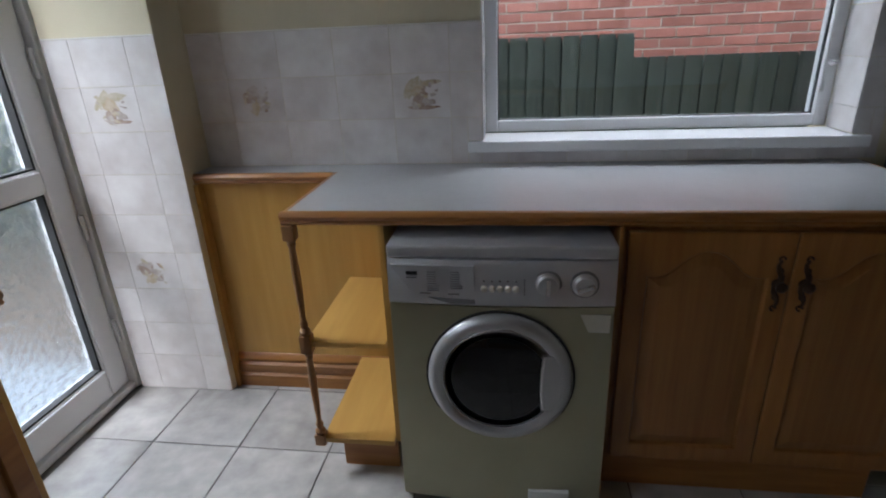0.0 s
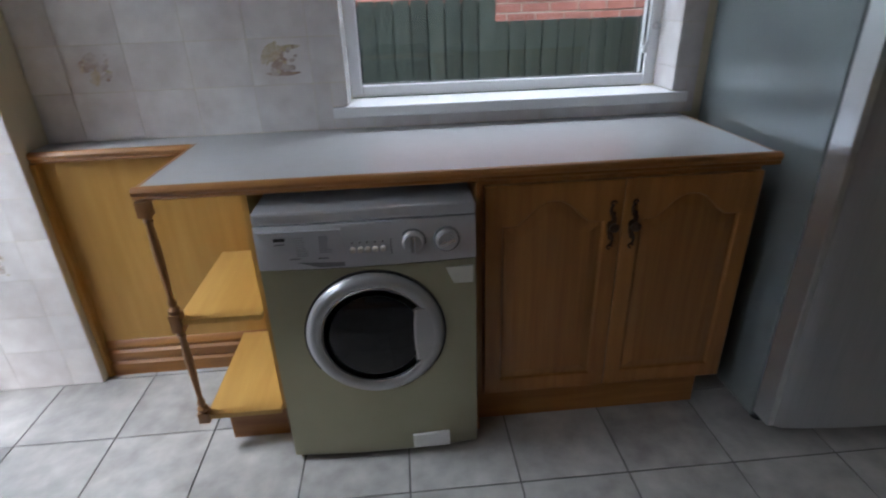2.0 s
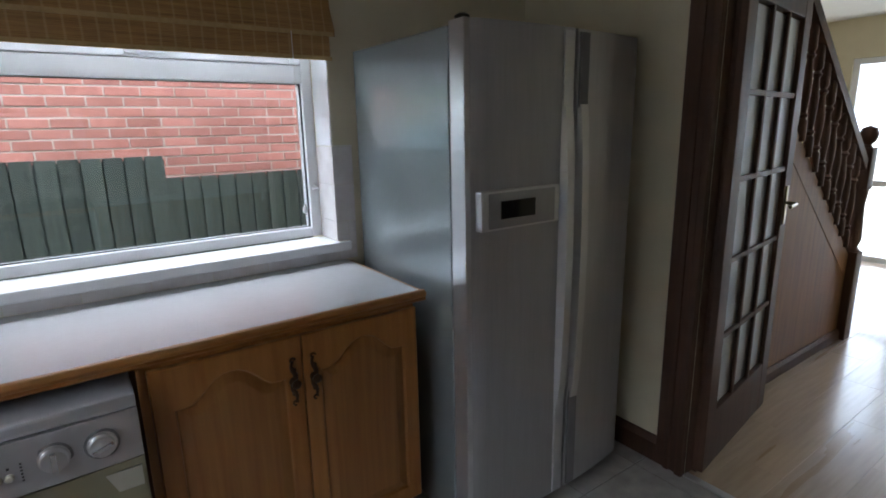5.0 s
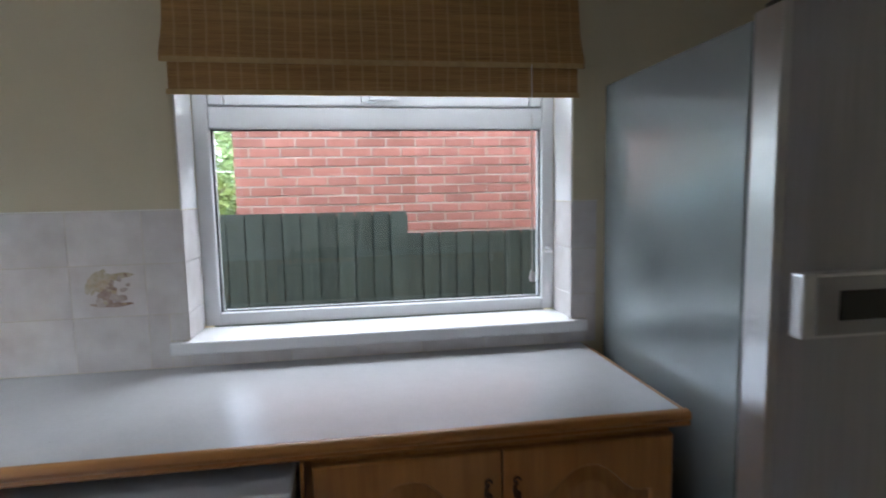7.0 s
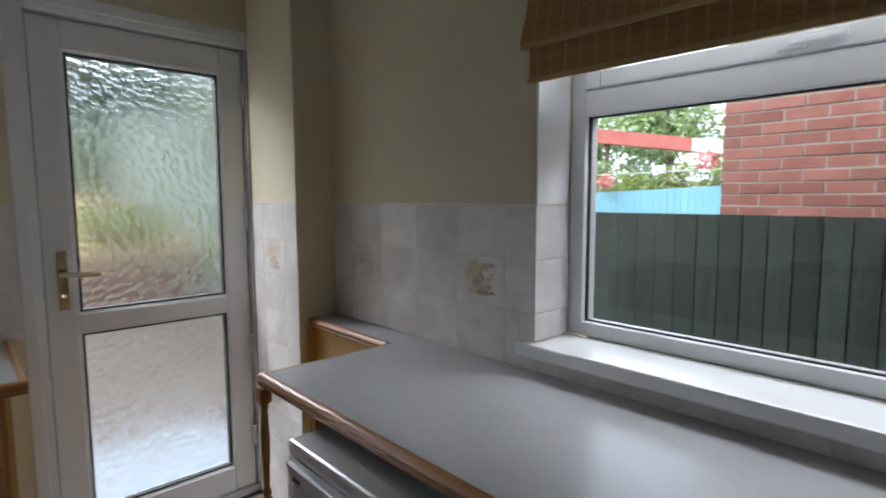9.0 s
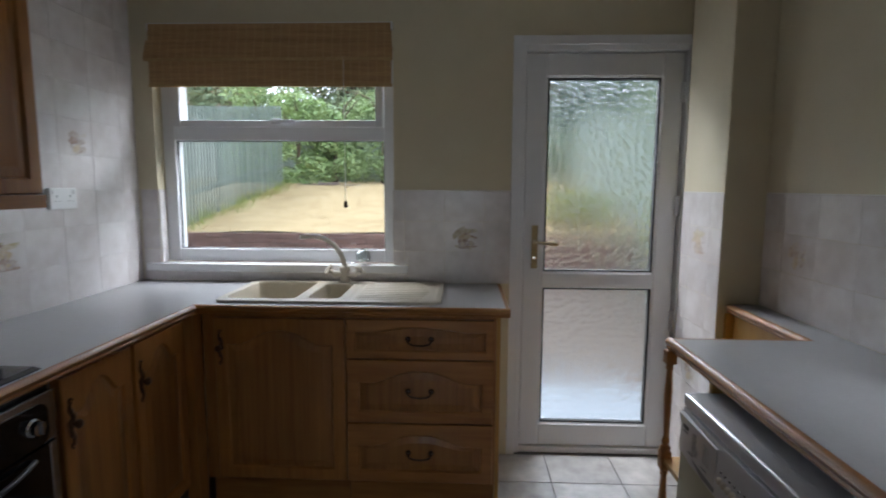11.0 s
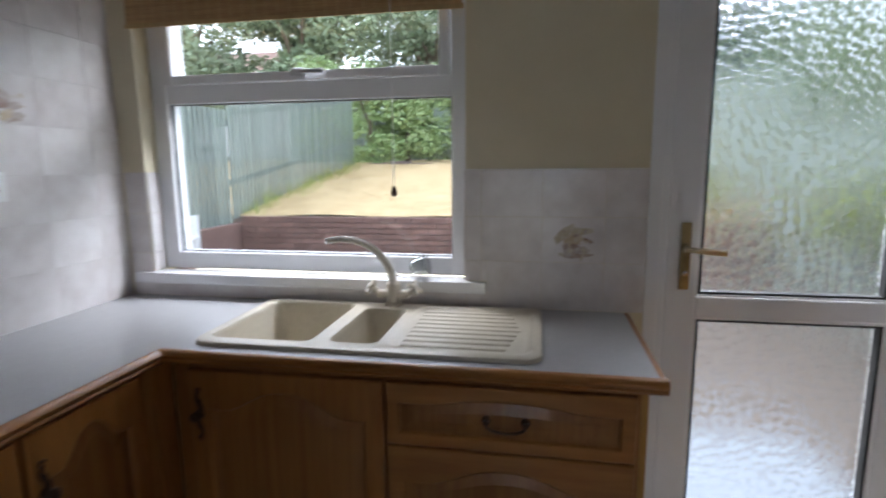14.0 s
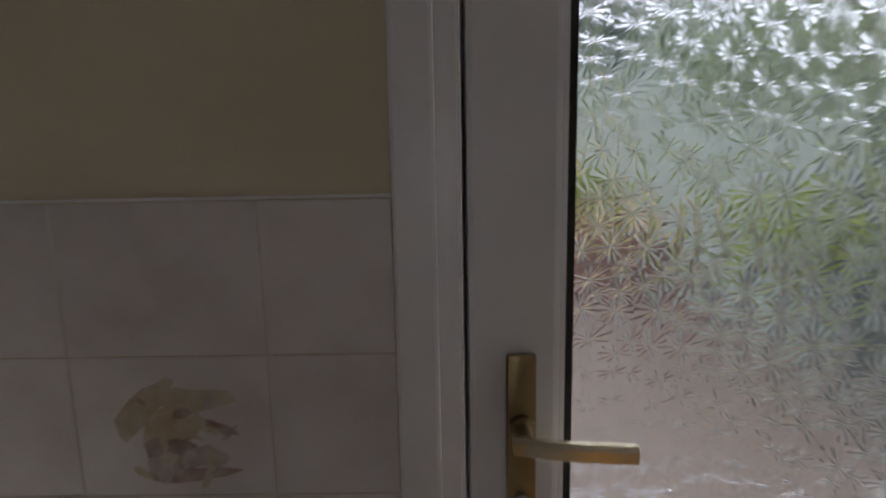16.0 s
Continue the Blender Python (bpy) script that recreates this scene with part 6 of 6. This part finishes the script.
tile_wall(wall_west, "x", WX - 0.0024, [WY0 - 0.09, WY0], ROWS)
tile_wall(wall_west, "x", WX - 0.0024, [WY0, -2.54, -2.34, -2.14, -1.94, -1.74, WY1], [0.906, 0.952])
S_ROWS = [0.906] + [1.067 + 0.15 * i for i in range(8)]
tile_wall(wall_south, "y", SY - 0.0024, grid_from(0.39, WX, 2.29, 0.2), S_ROWS + [TOPZ])
# tiled reveals of the side window and the back window
for xx, sgn in ((NX0, 1), (NX1, -1)):
    for (c, d) in ((0.987, 1.067), (1.067, 1.217), (1.217, 1.37)):
        lay(wall_north, (xx - (0 if sgn > 0 else 0.006), 0.078, (c + d) / 2), 0.16, d - c - 0.0012, "x", TILE, 0.006)
    part("reveal_lining", B(xx - (0.004 if sgn < 0 else 0.001), xx + (0.001 if sgn < 0 else 0.004), 0.004, 0.155, 1.372, 2.055), SILL, wall_north, "white painted window reveal")
for yy, sgn in ((WY0, 1), (WY1, -1)):
    for (c, d) in ((0.997, 1.067), (1.067, 1.217), (1.217, 1.37)):
        lay(wall_west, (-0.964, yy - (0 if sgn > 0 else 0.006), (c + d) / 2), 0.06, d - c - 0.0012, "y", TILE, 0.006)


def blob(bm, P, a, b, ra, rb, turn, mi, seed, n=14, lift=0.0):
    rnd = random.Random(seed)
    ph = [rnd.random() * 6.28 for _ in range(3)]
    vs = []
    for i in range(n):
        t = 2 * math.pi * i / n
        k = 1 + 0.16 * math.sin(2 * t + ph[0]) + 0.12 * math.sin(3 * t + ph[1]) + 0.1 * math.sin(5 * t + ph[2])
        x, z = ra * k * math.cos(t), rb * k * math.sin(t)
        c, s_ = math.cos(turn), math.sin(turn)
        vs.append(bm.verts.new(P(a + x * c - z * s_, b + x * s_ + z * c, 0.0004 + lift)))
    bm.faces.new(vs).material_index = mi


def motif(parent, P, seed, kind):
    """A printed kitchen still life on one tile: leaves above, pots and fruit below."""
    base = P

    def P(a, b, c=0.0):
        return base(a * 1.2, b * 1.15, c)
    bm = bmesh.new()
    if kind == 0:
        blob(bm, P, -0.03, 0.028, 0.032, 0.014, 0.9, 0, seed, lift=0.0)
        blob(bm, P, 0.012, 0.036, 0.038, 0.011, 0.1, 0, seed + 1, lift=0.0001)
        blob(bm, P, -0.006, 0.01, 0.026, 0.02, 0.2, 2, seed + 2, lift=0.0002)
        blob(bm, P, -0.008, -0.014, 0.022, 0.017, 0.4, 1, seed + 3, lift=0.0003)
        blob(bm, P, 0.02, -0.018, 0.018, 0.012, 0.0, 3, seed + 4, lift=0.0004)
        blob(bm, P, 0.005, -0.034, 0.042, 0.007, 0.0, 1, seed + 5, lift=0.0005)
        blob(bm, P, -0.018, -0.028, 0.012, 0.012, 0.0, 3, seed + 6, lift=0.0006)
    else:
        blob(bm, P, -0.014, 0.018, 0.026, 0.024, 0.3, 3, seed, lift=0.0)
        blob(bm, P, -0.022, 0.006, 0.022, 0.014, -0.3, 1, seed + 1, lift=0.0001)
        blob(bm, P, 0.014, 0.0, 0.02, 0.012, 0.6, 3, seed + 2, lift=0.0002)
        blob(bm, P, -0.006, -0.024, 0.014, 0.02, -0.5, 2, seed + 3, lift=0.0003)
        blob(bm, P, 0.022, -0.022, 0.016, 0.01, 0.2, 3, seed + 4, lift=0.0004)
    rnd = random.Random(seed)
    for i in range(16):
        blob(bm, P, rnd.uniform(-0.045, 0.045), rnd.uniform(-0.04, 0.042), rnd.uniform(0.003, 0.014), rnd.uniform(0.002, 0.006), rnd.uniform(0, 3), rnd.choice((0, 0, 1, 2, 3)), seed + 20 + i, 10, 0.0007 + 0.00003 * i)
    return part("motif", bm, [OLIVE, RUST, OCHRE, DUSK], parent, "printed kitchen still life in olive and russet")


NP = Plane((0, -0.0021, 0), (1, 0, 0), (0, -1, 0))


def at_plane(base, a, b):
    return Plane(base(a, b), base.u, base.w)


motif(wall_north, at_plane(NP, 0.31, 1.142), 3, 0)
motif(wall_north, at_plane(NP, -0.29, 1.142), 14, 1)
PP = Plane((0, PY - 0.0021, 0), (1, 0, 0), (0, -1, 0))
motif(pillar, at_plane(PP, -0.725, 1.142), 25, 0)
motif(pillar, at_plane(PP, -0.745, 0.535), 36, 1)
WP = Plane((WX + 0.0021, 0, 0), (0, 1, 0), (1, 0, 0))
motif(wall_west, at_plane(WP, -1.235, 1.13), 47, 0)
SP_ = Plane((0, SY + 0.0021, 0), (-1, 0, 0), (0, 1, 0))
motif(wall_south, at_plane(SP_, 0.115, 1.125), 58, 0)
motif(wall_south, at_plane(SP_, 0.52, 1.57), 69, 1)
# long still life behind the hob
bm = bmesh.new()
rnd = random.Random(8)
for i, (x, z, ra, rb, mi) in enumerate(((0.55, 1.28, 0.05, 0.035, 1), (0.56, 1.25, 0.04, 0.025, 2), (0.63, 1.265, 0.045, 0.024, 1), (0.63, 1.24, 0.04, 0.014, 3), (0.72, 1.25, 0.03, 0.022, 3), (0.78, 1.26, 0.028, 0.026, 1), (0.84, 1.235, 0.04, 0.012, 3), (0.88, 1.27, 0.036, 0.03, 1), (0.7, 1.31, 0.05, 0.01, 0), (0.6, 1.32, 0.045, 0.012, 0), (0.8, 1.215, 0.03, 0.008, 1))):
    blob(bm, SP_, -x, z, ra, rb, 0.2 * math.sin(i), mi, 100 + i, lift=0.00008 * i)
for i in range(70):
    blob(bm, SP_, -rnd.uniform(0.5, 0.92), rnd.gauss(1.265, 0.025), rnd.uniform(0.004, 0.018), rnd.uniform(0.003, 0.008), rnd.uniform(0, 3), rnd.choice((0, 1, 1, 2, 3)), 300 + i, 10, 0.0012 + 0.00002 * i)
part("motif", bm, [OLIVE, RUST, OCHRE, DUSK], wall_south, "printed row of baskets, jugs and fruit")

# thin sealant line along the top of the splashback tiles
for own, q in ((wall_north, (-0.52, NX0, -0.0035, 0.0, 1.3705, 1.3735)), (wall_north, (NX1, 1.79, -0.0035, 0.0, 1.3705, 1.3735)), (pillar, (WX + 0.002, -0.52, PY - 0.0035, PY, 1.3705, 1.3735)), (wall_west, (WX, WX + 0.0035, WY1, DY0 - 0.012, 1.3705, 1.3735))):
    part("sealant", B(*q), SILL, own, "thin pale sealant line")

F = 0.332
for i in range(-3, 9):
    for j in range(-8, 2):
        x0, x1 = max(-0.004 + F * i, WX), min(-0.004 + F * (i + 1), EX)
        y0, y1 = max(-0.484 + F * j, SY), min(-0.484 + F * (j + 1), 0)
        if x1 - x0 > 0.02 and y1 - y0 > 0.02:
            lay(floor, ((x0 + x1) / 2, (y0 + y1) / 2, -0.004), x1 - x0 - 0.005, y1 - y0 - 0.005, "z", FTILE, 0.004)

for r in range(19):
    for k in range(5):
        x0, y0 = max(EX + 0.022, EX - 0.9 + 1.2 * k + 0.37 * (r % 3)), -2.38 + 0.19 * r
        x1 = min(EX - 0.9 + 1.2 * (k + 1) + 0.37 * (r % 3), 7.4)
        if x1 - x0 > 0.05:
            o = lay(hall_floor, ((x0 + x1) / 2, y0 + 0.095, -0.006), x1 - x0 - 0.0008, 0.1894, "z", LAMINATE, 0.006)
            o.name = "plank"
for i in range(8):
    for j in range(15):
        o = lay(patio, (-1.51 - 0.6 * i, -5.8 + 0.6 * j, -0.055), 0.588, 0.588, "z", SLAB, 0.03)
        o.name = "slab"
